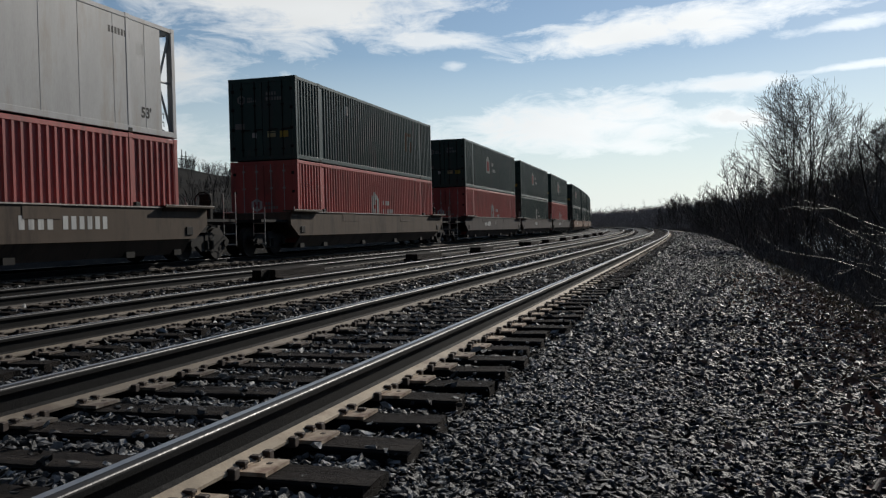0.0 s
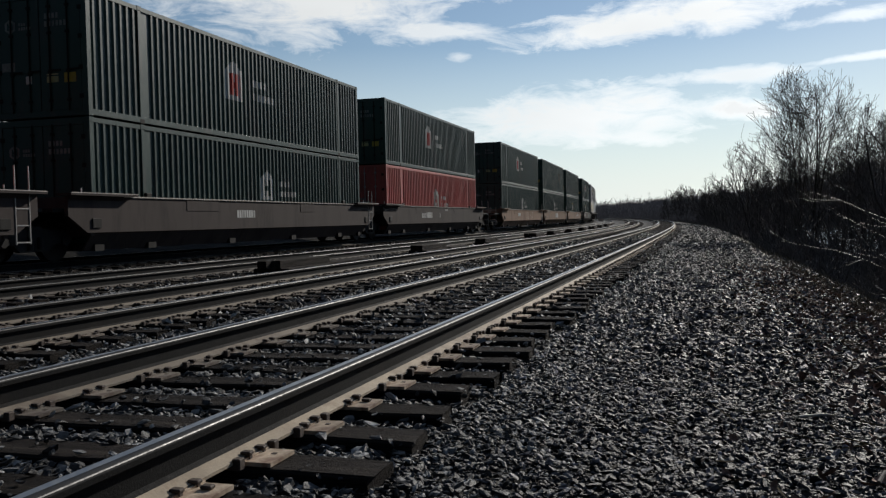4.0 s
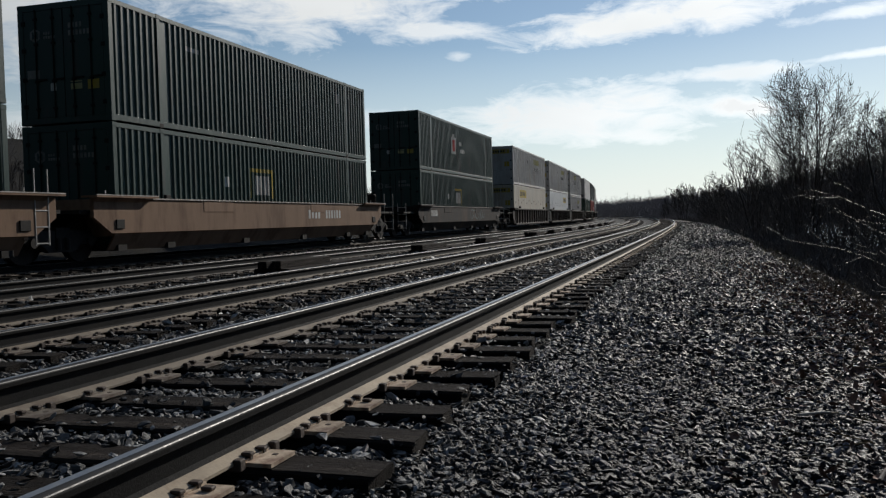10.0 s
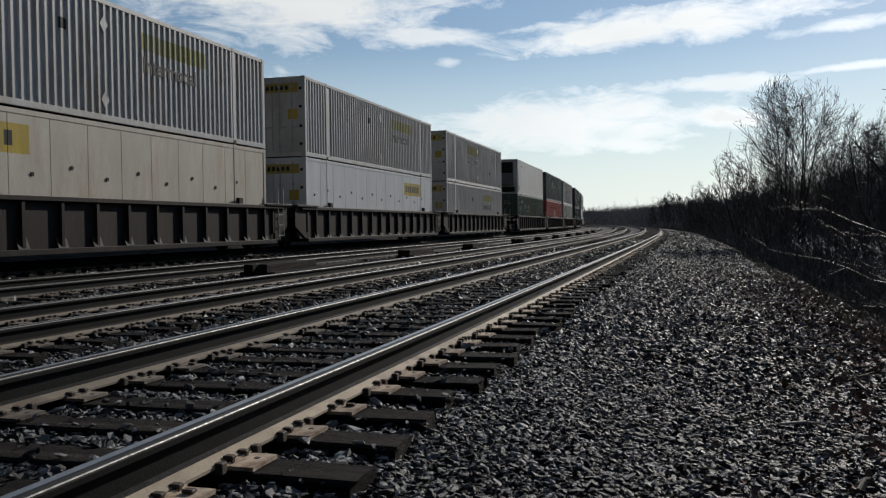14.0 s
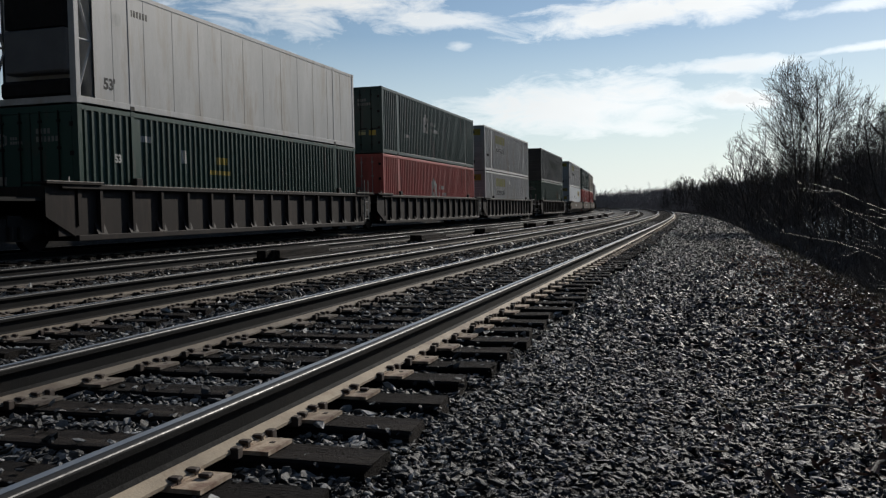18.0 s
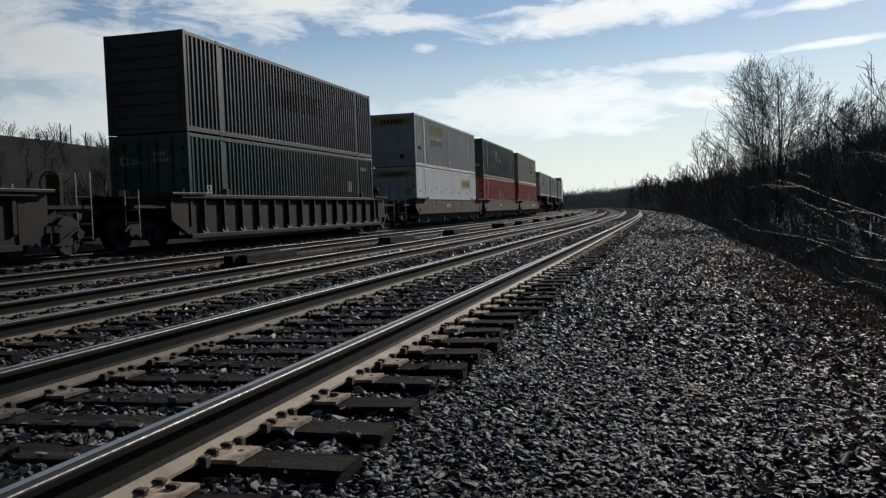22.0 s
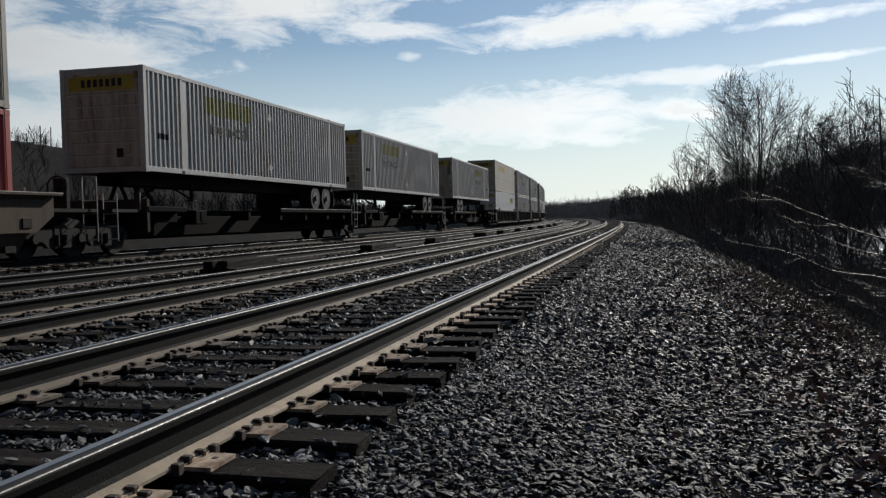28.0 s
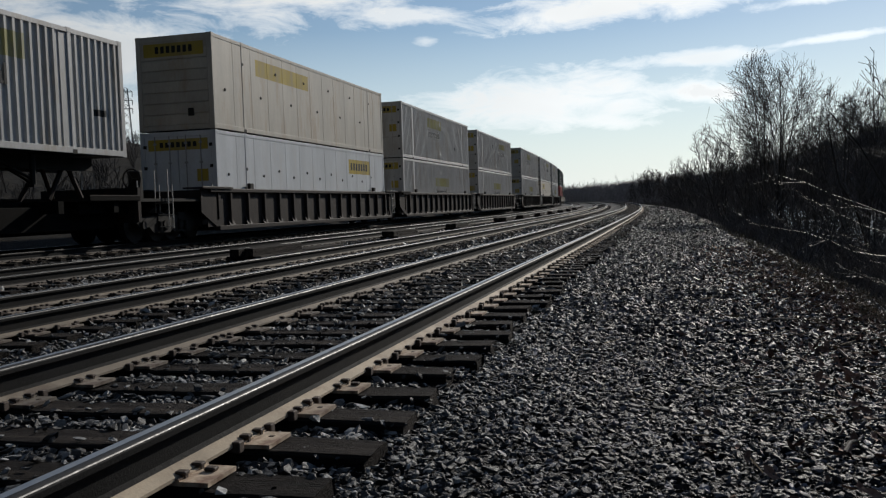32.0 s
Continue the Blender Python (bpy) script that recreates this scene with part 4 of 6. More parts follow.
def car_ends(thing, colour, lead, trail, reach_a, reach_c):
    """Platforms, trucks, couplers and fittings at the two ends of a car or unit. Local z = 0 at the rail's top."""
    for sy, kind in ((-1, lead), (1, trail)):
        end = reach_a if kind == "a" else reach_c
        y0, y1 = sorted((sy * (HALF + 0.15), sy * (end - (0.25 if kind == "a" else 0.85))))
        part("end_deck", boxes((-1.35, 1.35, y0, y1, 1.08, 1.16), (-0.35, 0.35, y0, y1, 0.72, 1.08)), M["steel_dark"], thing)
        part("end_sill", boxes((-1.45, 1.45, sy * (HALF + 0.2) - 0.06, sy * (HALF + 0.2) + 0.06, 0.55, 1.44)), colour, thing)
        if kind == "c":
            make_truck(thing, sy * (HALF + 1.75), 0.0)
            bm = boxes((-0.14, 0.14, *sorted((sy * (end - 0.9), sy * (end - 0.25))), 0.72, 0.98))
            prism(bm, [(-0.2, sy * (end - 0.3)), (0.2, sy * (end - 0.3)), (0.24, sy * (end - 0.1)), (0.05, sy * (end + 0.05)), (-0.2, sy * (end - 0.05))], "z", 0.70, 1.0)
            part("coupler", bm, M["steel_dark"], thing, "dark knuckle coupler")
            yb = sy * (end - 0.95)
            for sx in (-1, 1):
                bm = bmesh.new()
                for x in (sx * 1.02, sx * 1.42):
                    rod(bm, (x, yb, 0.35), (x, yb, 1.95 if sx == sy else 1.55), 0.016, 5)
                for z in (0.4, 0.72, 1.04, 1.36):
                    rod(bm, (sx * 1.02, yb, z), (sx * 1.42, yb, z), 0.014, 5)
                part("ladder", bm, M["steel_worn"], thing, "worn pale grab irons")
            if sy > 0:
                bm = boxes((0.25, 0.62, yb - 0.1, yb + 0.1, 1.15, 1.95), bevel=0.04)
                part("brake_housing", bm, M["steel_dark"], thing)
                bm = bmesh.new()
                ring(bm, (0.42, yb - 0.15, 1.72), 0.27, 0.022)
                hub = bmesh.new()
                for k in range(3):
                    a = 2.094 * k
                    rod(hub, (0.42, yb - 0.12, 1.72), (0.42 + 0.26 * math.cos(a), yb - 0.15, 1.72 + 0.26 * math.sin(a)), 0.018, 5)
                wheel = part("brake_wheel", bm, M["steel_dark"], thing)
                part("spokes", hub, M["steel_dark"], wheel)
        elif sy < 0:
            make_truck(thing, -reach_a, 0.0)
        else:
            for sx in (-1, 1):
                bm = bmesh.new()
                for yy in (HALF + 0.42, HALF + 0.80):
                    rod(bm, (sx * 1.50, yy, 0.42), (sx * 1.50, yy, 2.0), 0.017, 5)
                for z in (0.46, 0.80, 1.14):
                    rod(bm, (sx * 1.50, HALF + 0.42, z), (sx * 1.50, HALF + 0.80, z), 0.016, 5)
                part("ladder", bm, M["steel_worn"], thing, "worn pale side ladder")
        for x in (-1.3, 1.3):
            bm = bmesh.new()
            rod(bm, (x, sy * (HALF + 0.35), 1.16), (x, sy * (HALF + 0.35), 1.62), 0.018, 5)
            part("hand_rail", bm, M["steel_worn"], thing)


def make_well(style, colour, lead, trail, label, marks=(), scribble=None):
    """One unit of a well car. Local z = 0 at the rail's top, y = 0 at the middle."""
    col = M[colour]
    thing = new("well_car")
    reach_a, reach_c = 9.65, 11.75
    top = 1.44
    for sx in (-1, 1):
        if style == "plain":
            bm = bmesh.new()
            prism(bm, [(-9.1, top - 0.02), (9.1, top - 0.02), (9.1, top - 0.45), (8.5, top - 0.82), (-8.5, top - 0.82), (-9.1, top - 0.45)], "x", *sorted((sx * 1.40, sx * 1.50)))
            sill = part("side_sill", bm, col, thing)
            bm = bmesh.new()
            prism(bm, [(sx * 1.465, top - 0.82), (sx * 1.40, top - 0.82), (sx * 1.16, 0.22), (sx * 1.20, 0.22)], "y", -8.3, 8.3)
            part("lower_side", bm, col, thing)
            # the lip's pale colour stands in for the sun's glint along it
            part("top_lip", boxes((*sorted((sx * 1.38, sx * 1.535)), -7.3, 7.3, top - 0.018, top + 0.012)), M["edge_worn"], thing, "upper edge with its sun glint painted pale")
            for sy in (-1, 1):
                y0, y1 = sorted((sy * 6.9, sy * 9.2))
                bm = boxes((*sorted((sx * 1.25, sx * 1.68)), y0, y1, top + 0.0, top + 0.045))
                prism(bm, [(sx * 1.50, top), (sx * 1.60, top), (sx * 1.50, top - 0.10)], "y", y0 + 0.1, y1 - 0.4)
                part("end_wing", bm, col, thing, "flared steel walkway plate")
                part("wing_edge", boxes((*sorted((sx * 1.66, sx * 1.685)), y0, y1, top + 0.046, top + 0.066)), M["edge_worn"], thing)
                part("jack_pad", boxes((*sorted((sx * 1.495, sx * 1.53)), *sorted((sy * 8.05, sy * 8.35)), top - 0.72, top - 0.5), bevel=0.01), M["steel_dark"], sill)
                part("guide", boxes((*sorted((sx * 1.34, sx * 1.44)), *sorted((sy * 6.02, sy * 6.22)), top - 0.1, top + 0.12), bevel=0.015), M["steel_dark"], thing)
            for y0, w in ((-4.6, 1.6), (2.2, 1.1)):
                part("reinforcement", boxes((*sorted((sx * 1.498, sx * 1.512)), y0, y0 + w, top - 0.32, top - 0.05), bevel=0.005), col, sill)
            if marks:
                for y, z, h, n, fill, *pitch in marks:
                    out, step = [], pitch[0] if pitch else h * 0.62
                    for i in range(n):
                        out.append((*sorted((sx * 1.499, sx * 1.5045)), y + i * step, y + i * step + step * fill, top + z, top + z + h))
                    part("lettering", boxes(*out), M["mark_white"], sill, "faded white stencil bars")
        else:
            part("top_chord", boxes((*sorted((sx * 1.34, sx * 1.52)), -8.9, 8.9, top - 0.10, top), bevel=0.012), col, thing)
            part("chord_edge", boxes((*sorted((sx * 1.44, sx * 1.515)), -7.5, 7.5, top + 0.002, top + 0.016)), M["edge_worn"], thing, "upper edge with its sun glint painted pale")
            part("web_plate", boxes((*sorted((sx * 1.36, sx * 1.385)), -8.9, 8.9, 0.32, top - 0.1)), col, thing)
            part("bottom_chord", boxes((*sorted((sx * 1.30, sx * 1.50)), -8.4, 8.4, 0.20, 0.33), bevel=0.012), col, thing)
            for i in range(14):
                y = -7.6 + i * 15.2 / 13
                bm = boxes((*sorted((sx * 1.385, sx * 1.49)), y - 0.045, y + 0.045, 0.33, top - 0.1))
                prism(bm, [(sx * 1.385, 0.62), (sx * 1.385, 0.33), (sx * 1.50, 0.33)], "y", y - 0.16, y + 0.16)
                part("side_post", bm, col, thing)
            for sy in (-1, 1):
                y0, y1 = sorted((sy * 8.9, sy * 9.4))
                part("end_wing", boxes((*sorted((sx * 0.9, sx * 1.56)), *sorted((sy * 7.6, sy * 9.4)), top + 0.005, top + 0.05)), col, thing, "flared steel walkway plate")
                part("wing_edge", boxes((*sorted((sx * 1.54, sx * 1.566)), *sorted((sy * 7.6, sy * 9.4)), top + 0.052, top + 0.068)), M["edge_worn"], thing)
                bm = bmesh.new()
                prism(bm, [(sy * 8.4, 0.3), (sy * 9.3, 0.75), (sy * 9.3, top - 0.02), (sy * 8.4, top - 0.02)], "x", *sorted((sx * 1.39, sx * 1.42)))
                part("end_gusset", bm, col, thing)
                part("guide", boxes((*sorted((sx * 1.34, sx * 1.46)), *sorted((sy * 6.0, sy * 6.25)), top, top + 0.2), bevel=0.015), M["steel_dark"], thing)
    if scribble:
        y0, width, skin, seed = scribble
        rnd = random.Random(seed)
        bm = bmesh.new()
        n = int(width / 0.55)
        for k in range(n):                       # a row of sprayed loops, drawn as flat strokes
            cy, w, h = y0 + width * (k + 0.5) / n, width / n * rnd.uniform(0.4, 0.62), rnd.uniform(0.18, 0.30)
            cz, turn, a0 = top - 0.40 + rnd.uniform(-0.05, 0.05), rnd.uniform(-0.5, 0.5), rnd.uniform(0, 6.28)
            squash, points = rnd.uniform(1.5, 2.5), []
            for i in range(19):
                a = a0 + 5.6 * i / 18
                u, v = w * math.cos(a), h * math.sin(a) + 0.10 * h * math.sin(squash * a)
                points.append((cy + u + turn * v, min(max(cz + v, top - 0.78), top - 0.06)))
            for (ya, za), (yb, zb) in zip(points, points[1:]):
                ln = math.hypot(yb - ya, zb - za) + 1e-6
                ny, nz = (za - zb) / ln * 0.011, (yb - ya) / ln * 0.011
                bm.faces.new([bm.verts.new((1.5065, yy, zz)) for yy, zz in ((ya - ny, za - nz), (yb - ny, zb - nz), (yb + ny, zb + nz), (ya + ny, za + nz))])
        part("graffiti", bm, M[skin], thing, "sprayed loops of pale paint")
    for y in (-7.9, -5.9, -2.0, 2.0, 5.9, 7.9):
        part("cross_beam", boxes((-1.33, 1.33, y - 0.16, y + 0.16, 0.20, 0.345)), M["steel_dark"], thing)
    car_ends(thing, col, lead, trail, reach_a, reach_c)
    return tagged(thing, label, "freight wagon", group="wagons of the train")


def make_spine(lead, trail, label, turned=False):
    """A spine car: one deep middle beam with wheel platforms and a hitch stand for a trailer."""
    thing = new("spine_car")
    col, flip = M["w_dark"], -1 if turned else 1
    part("spine", boxes((-0.42, 0.42, -8.6, 9.2, 0.34, 1.12), bevel=0.02), M["spine_shade"], thing)
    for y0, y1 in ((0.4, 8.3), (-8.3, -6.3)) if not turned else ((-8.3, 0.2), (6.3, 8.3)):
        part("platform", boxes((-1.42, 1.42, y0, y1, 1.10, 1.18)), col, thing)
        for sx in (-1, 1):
            part("platform_side", boxes((*sorted((sx * 1.10, sx * 1.16)), y0, y1, 0.80, 1.10), bevel=0.01), M["spine_shade"], thing)
            part("platform_edge", boxes((*sorted((sx * 1.40, sx * 1.47)), y0, y1, 1.10, 1.215), bevel=0.01), M["spine_shade"], thing)
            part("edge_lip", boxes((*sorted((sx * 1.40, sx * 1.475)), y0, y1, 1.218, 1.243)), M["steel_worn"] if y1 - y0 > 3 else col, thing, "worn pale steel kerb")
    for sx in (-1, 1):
        part("side_beam", boxes((*sorted((sx * 0.75, sx * 0.85)), -8.2, 8.2, 0.42, 0.98), bevel=0.01), M["spine_shade"], thing)
        part("brake_pipe", boxes((*sorted((sx * 0.62, sx * 0.70)), -8.2, 8.2, 0.48, 0.56)), M["spine_shade"], thing)
    part("air_tank", boxes((-0.9, -0.5, -3.4, -1.2, 0.34, 0.7), bevel=0.12), M["spine_shade"], thing)
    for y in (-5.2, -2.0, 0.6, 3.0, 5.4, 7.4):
        part("outrigger", boxes((-1.38, 1.38, y - 0.09, y + 0.09, 0.82, 1.10)), M["spine_shade"], thing)
    bm = bmesh.new()
    for sx in (-1, 1):
        for y in (-7.4, -6.2):
            rod(bm, (sx * 0.42, y * flip, 1.15), (sx * 0.36, -6.9 * flip, 2.1), 0.06)
    box(bm, -0.5, 0.5, *sorted((-7.3 * flip, -6.5 * flip)), 2.08, 2.17)
    part("hitch_stand", bm, col, thing)
    part("valve_box", boxes((1.0, 1.36, -5.6, -4.9, 0.72, 1.15), bevel=0.03), M["spine_shade"], thing)
    car_ends(thing, col, lead, trail, 9.5, 10.6)
    return tagged(thing, label, "freight wagon", group="wagons of the train")


def add_chassis(thing):
    """Undercarriage of a road trailer under the box: beams, landing legs, two axles of wheels. Wheels stand 1.0 m under the box."""
    part("chassis_beam", boxes((-0.55, -0.42, -HALF + 0.4, HALF - 0.2, -0.32, 0.0), (0.42, 0.55, -HALF + 0.4, HALF - 0.2, -0.32, 0.0)), M["steel_dark"], thing)
    part("bogie_frame", boxes((-0.62, 0.62, HALF - 4.4, HALF - 1.4, -0.52, -0.32)), M["steel_dark"], thing)
    for sx in (-1, 1):
        bm = bmesh.new()
        rod(bm, (sx * 0.95, -HALF + 3.0, 0.0), (sx * 0.95, -HALF + 3.0, -0.72), 0.07)
        rod(bm, (sx * 0.95, -HALF + 3.0, -0.6), (sx * 0.45, -HALF + 3.9, 0.0), 0.035)
        rod(bm, (sx * 0.95, -HALF + 3.0, -0.7), (-sx * 0.1, -HALF + 3.0, -0.1), 0.03)
        box(bm, sx * 0.95 - 0.12, sx * 0.95 + 0.12, -HALF + 2.88, -HALF + 3.12, -0.76, -0.71)
        part("landing_leg", bm, M["steel_dark"], thing)
        for y in (HALF - 3.60, HALF - 2.38):
            bm = bmesh.new()
            for x in (0.80, 1.09):
                rod(bm, (sx * (x - 0.12), y, -0.49), (sx * (x + 0.12), y, -0.49), 0.485, 24)
            wheel = part("wheel", bm, M["tyre"], thing, "black twin rubber tyres")
            bm = bmesh.new()
            rod(bm, (sx * 1.205, y, -0.49), (sx * 1.222, y, -0.49), 0.27, 20)
            rod(bm, (sx * 1.222, y, -0.49), (sx * 1.29, y, -0.49), 0.11, 12)
            part("rim", bm, M["rim"], wheel, "dull aluminium rim")
        part("mud_flap", boxes((*sorted((sx * 0.7, sx * 1.25)), HALF - 1.62, HALF - 1.60, -0.85, -0.2)), M["tyre"], thing)
    part("rear_guard", boxes((-1.2, 1.2, HALF - 0.12, HALF - 0.04, -0.68, -0.58), (-0.6, -0.5, HALF - 0.12, HALF - 0.04, -0.6, 0.05), (0.5, 0.6, HALF - 0.12, HALF - 0.04, -0.6, 0.05)), M["steel_worn"], thing)


# leading edge of the load at the start, wagon, ends, lower load, upper load
UNITS = [
    (4.2, ("plain", "w_brown", ((2.1, -0.54, 0.29, 4, 0.6, 0.27), (3.38, -0.54, 0.29, 6, 0.6, 0.26))), "ac", "red_plain", "cooler_turned"),
    (27.66, ("plain", "w_brown", ()), "cc", "red_logo", "dark_spot"),
    (51.15, ("plain", "w_grey", ((-3.85, -0.56, 0.27, 3, 0.62, 0.22), (-3.05, -0.56, 0.27, 5, 0.62, 0.21), (-0.5, -0.5, 0.24, 1, 0.8))), "ca", "red_logo", "dark_logo_red"),
    (70.27, ("plain", "w_grey", ((-2.0, -0.5, 0.22, 8, 0.75),)), "aa", "dark_low_logo", "dark_logo_red"),
    (89.67, ("plain", "w_grey", ((-3.66, -0.56, 0.27, 3, 0.62, 0.22), (-2.9, -0.56, 0.27, 5, 0.62, 0.21), (-0.58, -0.54, 0.24, 1, 0.8), (0.4, -0.2, 0.10, 9, 0.75))), "ac", "red_logo", "dark_logo_red"),
    (113.76, ("plain", "w_orange", ((-3.0, -0.5, 0.24, 7, 0.75),)), "ca", "dark_low_logo", "dark_logo_red"),
    (133.11, ("plain", "w_orange", ((-1.0, -0.64, 0.40, 3, 0.86, 0.68),)), "aa", "dark_low_logo", "dark_spot"),
    (152.52, ("plain", "w_orange", ((2.0, -0.54, 0.29, 4, 0.6, 0.26), (3.44, -0.54, 0.29, 6, 0.6, 0.235))), "ac", "dark_sign", "dark_plain"),
    (176.0, ("plain", "w_dark", ((-7.0, -0.5, 0.3, 6, 0.75),)), "cc", "dark_sign", "dark_logo_red"),
    (199.65, ("ribbed", "w_rib", ()), "ca", "panel_cream", "white_corrugated_late"),
    (218.95, ("ribbed", "w_rib", ()), "aa", "panel_alu", "white_corrugated_late"),
    (238.33, ("ribbed", "w_rib", ()), "ac", "white_corrugated_late", "white_corrugated"),
    (261.88, ("ribbed", "w_rib", ()), "ca", "green_plain", "cooler"),
    (281.33, ("ribbed", "w_rib", ()), "aa", "red_logo", "dark_logo"),
    (300.62, ("ribbed", "w_rib", ()), "ac", "white_walled", "white_walled"),
    (324.16, ("ribbed", "w_rib", ()), "cc", "green_sign", "black_word"),
    (347.89, ("plain", "w_brown", ((-2.0, -0.5, 0.22, 8, 0.75),)), "ca", "panel_alu", "white_walled"),
    (367.44, ("plain", "w_brown", ((-2.0, -0.5, 0.22, 8, 0.75),)), "aa", "red_logo", "dark_logo"),
    (386.89, ("plain", "w_brown", ((1.6, -0.56, 0.28, 4, 0.6, 0.26), (2.95, -0.56, 0.28, 6, 0.6, 0.25))), "ac", "red_logo", "white_late"),
    (408.2, "spine", "ca", "trailer:white_walled", None),
    (426.79, "spine", "aa", "trailer:white_walled", None),
    (447.55, "spine", "ac", "trailer_turned:white_walled", None),
    (468.25, ("ribbed", "w_rib", ()), "ca", "panel_alu", "panel_white"),
    (487.74, ("ribbed", "w_rib", ()), "aa", "white_corrugated_low", "white_corrugated"),
    (507.38, ("ribbed", "w_rib", ()), "ac", "white_corrugated_low", "white_corrugated_late"),
    (530.9, ("ribbed", "w_rib", ()), "ca", "white_corrugated_low", "white_corrugated"),
    (550.3, ("ribbed", "w_rib", ()), "aa", "panel_cream", "white_corrugated_late"),
    (569.7, ("ribbed", "w_rib", ()), "ac", "white_corrugated_low", "white_corrugated"),
    (593.2, ("plain", "w_brown", ()), "ca", "red_logo", "dark_logo"),
    (612.6, ("plain", "w_brown", ()), "aa", "dark_low_logo", "dark_logo"),
]
WAGON_LABELS = {"w_brown": "rusty brown smooth-sided double-stack well wagon", "w_grey": "dusty grey-brown smooth-sided double-stack well wagon",
                "w_orange": "faded orange-brown smooth-sided well wagon", "w_dark": "dark grimy smooth-sided well wagon", "w_rib": "dark brown well wagon with upright side posts"}
SCRIBBLES = {113.76: (0.65, 3.2, "edge_worn", 3), 176.0: (1.0, 3.6, "spray_teal", 8), 133.11: (-6.4, 1.3, "notice", 5)}
M["spray_teal"] = mat("spray_teal", (0.09, 0.17, 0.18), 0.6, var=0.3, scale=3.0, bump=0.0)
MOVERS = []                       # thing, its place along the train, height over the rail, turned end for end


def make_train():
    wells = {}
    for p, wagon, ends, lower, upper in UNITS:
        mid = p + HALF
        key = (str(wagon), ends)
        if key in wells:
            car = copy_thing(wells[key], Matrix())
        elif wagon == "spine":
            car = wells[key] = make_spine(*ends, "dark spine wagon with hitch stand carrying a road trailer", "turned" in lower)
        else:
            car = wells[key] = make_well(wagon[0], wagon[1], *ends, WAGON_LABELS[wagon[1]], wagon[2], SCRIBBLES.get(p))
        MOVERS.append((car, mid, 0.0, False))
        if lower.startswith("trailer"):
            design = lower.split(":")[1]
            box_ = make_container(design, "road_trailer", "white corrugated road trailer on two axles of twin wheels")
            add_chassis(box_)
            add_words(box_, design)
            tagged(box_, category="trailer", group="trailers on the train")
            MOVERS.append((box_, mid, 2.19, "turned" in lower))
            continue
        MOVERS.append((container(lower), mid, 0.36, False))
        turned = upper.endswith("_turned")
        MOVERS.append((container(upper.replace("_turned", "")), mid, 0.36 + C_H + 0.022, turned))


make_train()


def motions():
    """The train rolls towards the camera's end of the line at a little over 13 m/s."""
    times = [2.0 * i for i in range(17)]
    for thing, mid, height, turned in MOVERS:
        rows = []
        for t in times:
            s = mid - (13.325 * t + 0.01764 * t * t)
            m = along(s, TRAIN_D, TRAIN_Z, CANT) @ pose(0, 0, height)
            rows.append((t, m @ pose(0, 0, 0, 0, 0, 180) if turned else m))
        walk(thing, rows)

# ---- plants ----


def sticks(name, segs, material, parent=None, sides=3):
    """A mesh of tapered sticks. segs: rows of x0 y0 z0 x1 y1 z1 r0 r1."""
    a = np.array(segs, float)
    p, q, r0, r1 = a[:, :3], a[:, 3:6], a[:, 6], a[:, 7]
    w = q - p
    w /= np.linalg.norm(w, axis=1, keepdims=True) + 1e-9
    ref = np.where(np.abs(w[:, 2:3]) > 0.9, [[1.0, 0, 0]], [[0, 0, 1.0]])
    u = np.cross(w, ref)
    u /= np.linalg.norm(u, axis=1, keepdims=True)
    v = np.cross(w, u)
    n = len(a)
    rings = []
    for base, r in ((p, r0), (q, r1)):
        for k in range(sides):
            t = 2 * math.pi * k / sides
            rings.append(base + (u * math.cos(t) + v * math.sin(t)) * r[:, None])
    co = np.stack(rings, 1).reshape(-1, 3)
    idx = np.arange(n)[:, None] * (2 * sides)
    quads = np.stack([np.concatenate([idx + k, idx + (k + 1) % sides, idx + sides + (k + 1) % sides, idx + sides + k], 1) for k in range(sides)], 1).reshape(-1, 4)
    return link(name, quick(name, co, quads), material, parent)


def quick(name, co, faces):
    """A mesh straight from arrays; all faces have the same number of corners."""
    mesh = bpy.data.meshes.new(name)
    n, k = faces.shape
    mesh.vertices.add(len(co))
    mesh.vertices.foreach_set("co", np.ascontiguousarray(co, dtype=np.float32).ravel())
    mesh.loops.add(n * k)
    mesh.loops.foreach_set("vertex_index", np.ascontiguousarray(faces, dtype=np.int32).ravel())
    mesh.polygons.add(n)
    mesh.polygons.foreach_set("loop_start", np.arange(0, n * k, k, dtype=np.int32))
    mesh.polygons.foreach_set("use_smooth", np.zeros(n, dtype=bool))
    mesh.update(calc_edges=True)
    return mesh


def grow(rnd, out, p, way, length, r, level, bend, thin, kids):
    """One branch of three bent lengths, then its side branches."""
    here, d = Vector(p), Vector(way).normalized()
    n = 3
    for i in range(n):
        d = (d + Vector((rnd.gauss(0, bend), rnd.gauss(0, bend), rnd.gauss(0, bend) + 0.05))).normalized()
        there = here + d * (length / n)
        ra, rb = r * (1 - 0.28 * i), r * (1 - 0.28 * (i + 1))
        out.append((*here, *there, max(ra, thin), max(rb, thin)))
        if level > 0 and (i > 0 or level < 3):
            for _ in range(kids if i < n - 1 else kids + 1):
                side = d.orthogonal().normalized()
                side.rotate(Matrix.Rotation(rnd.uniform(0, 6.283), 3, d))
                tilt = rnd.uniform(0.3, 0.68)
                grow(rnd, out, here.lerp(there, rnd.uniform(0.3, 1.0)), d * math.cos(tilt) + side * math.sin(tilt), length * rnd.uniform(0.45, 0.72), max(rb * 0.62, thin), level - 1, bend * 1.05, thin, kids)
        here = there


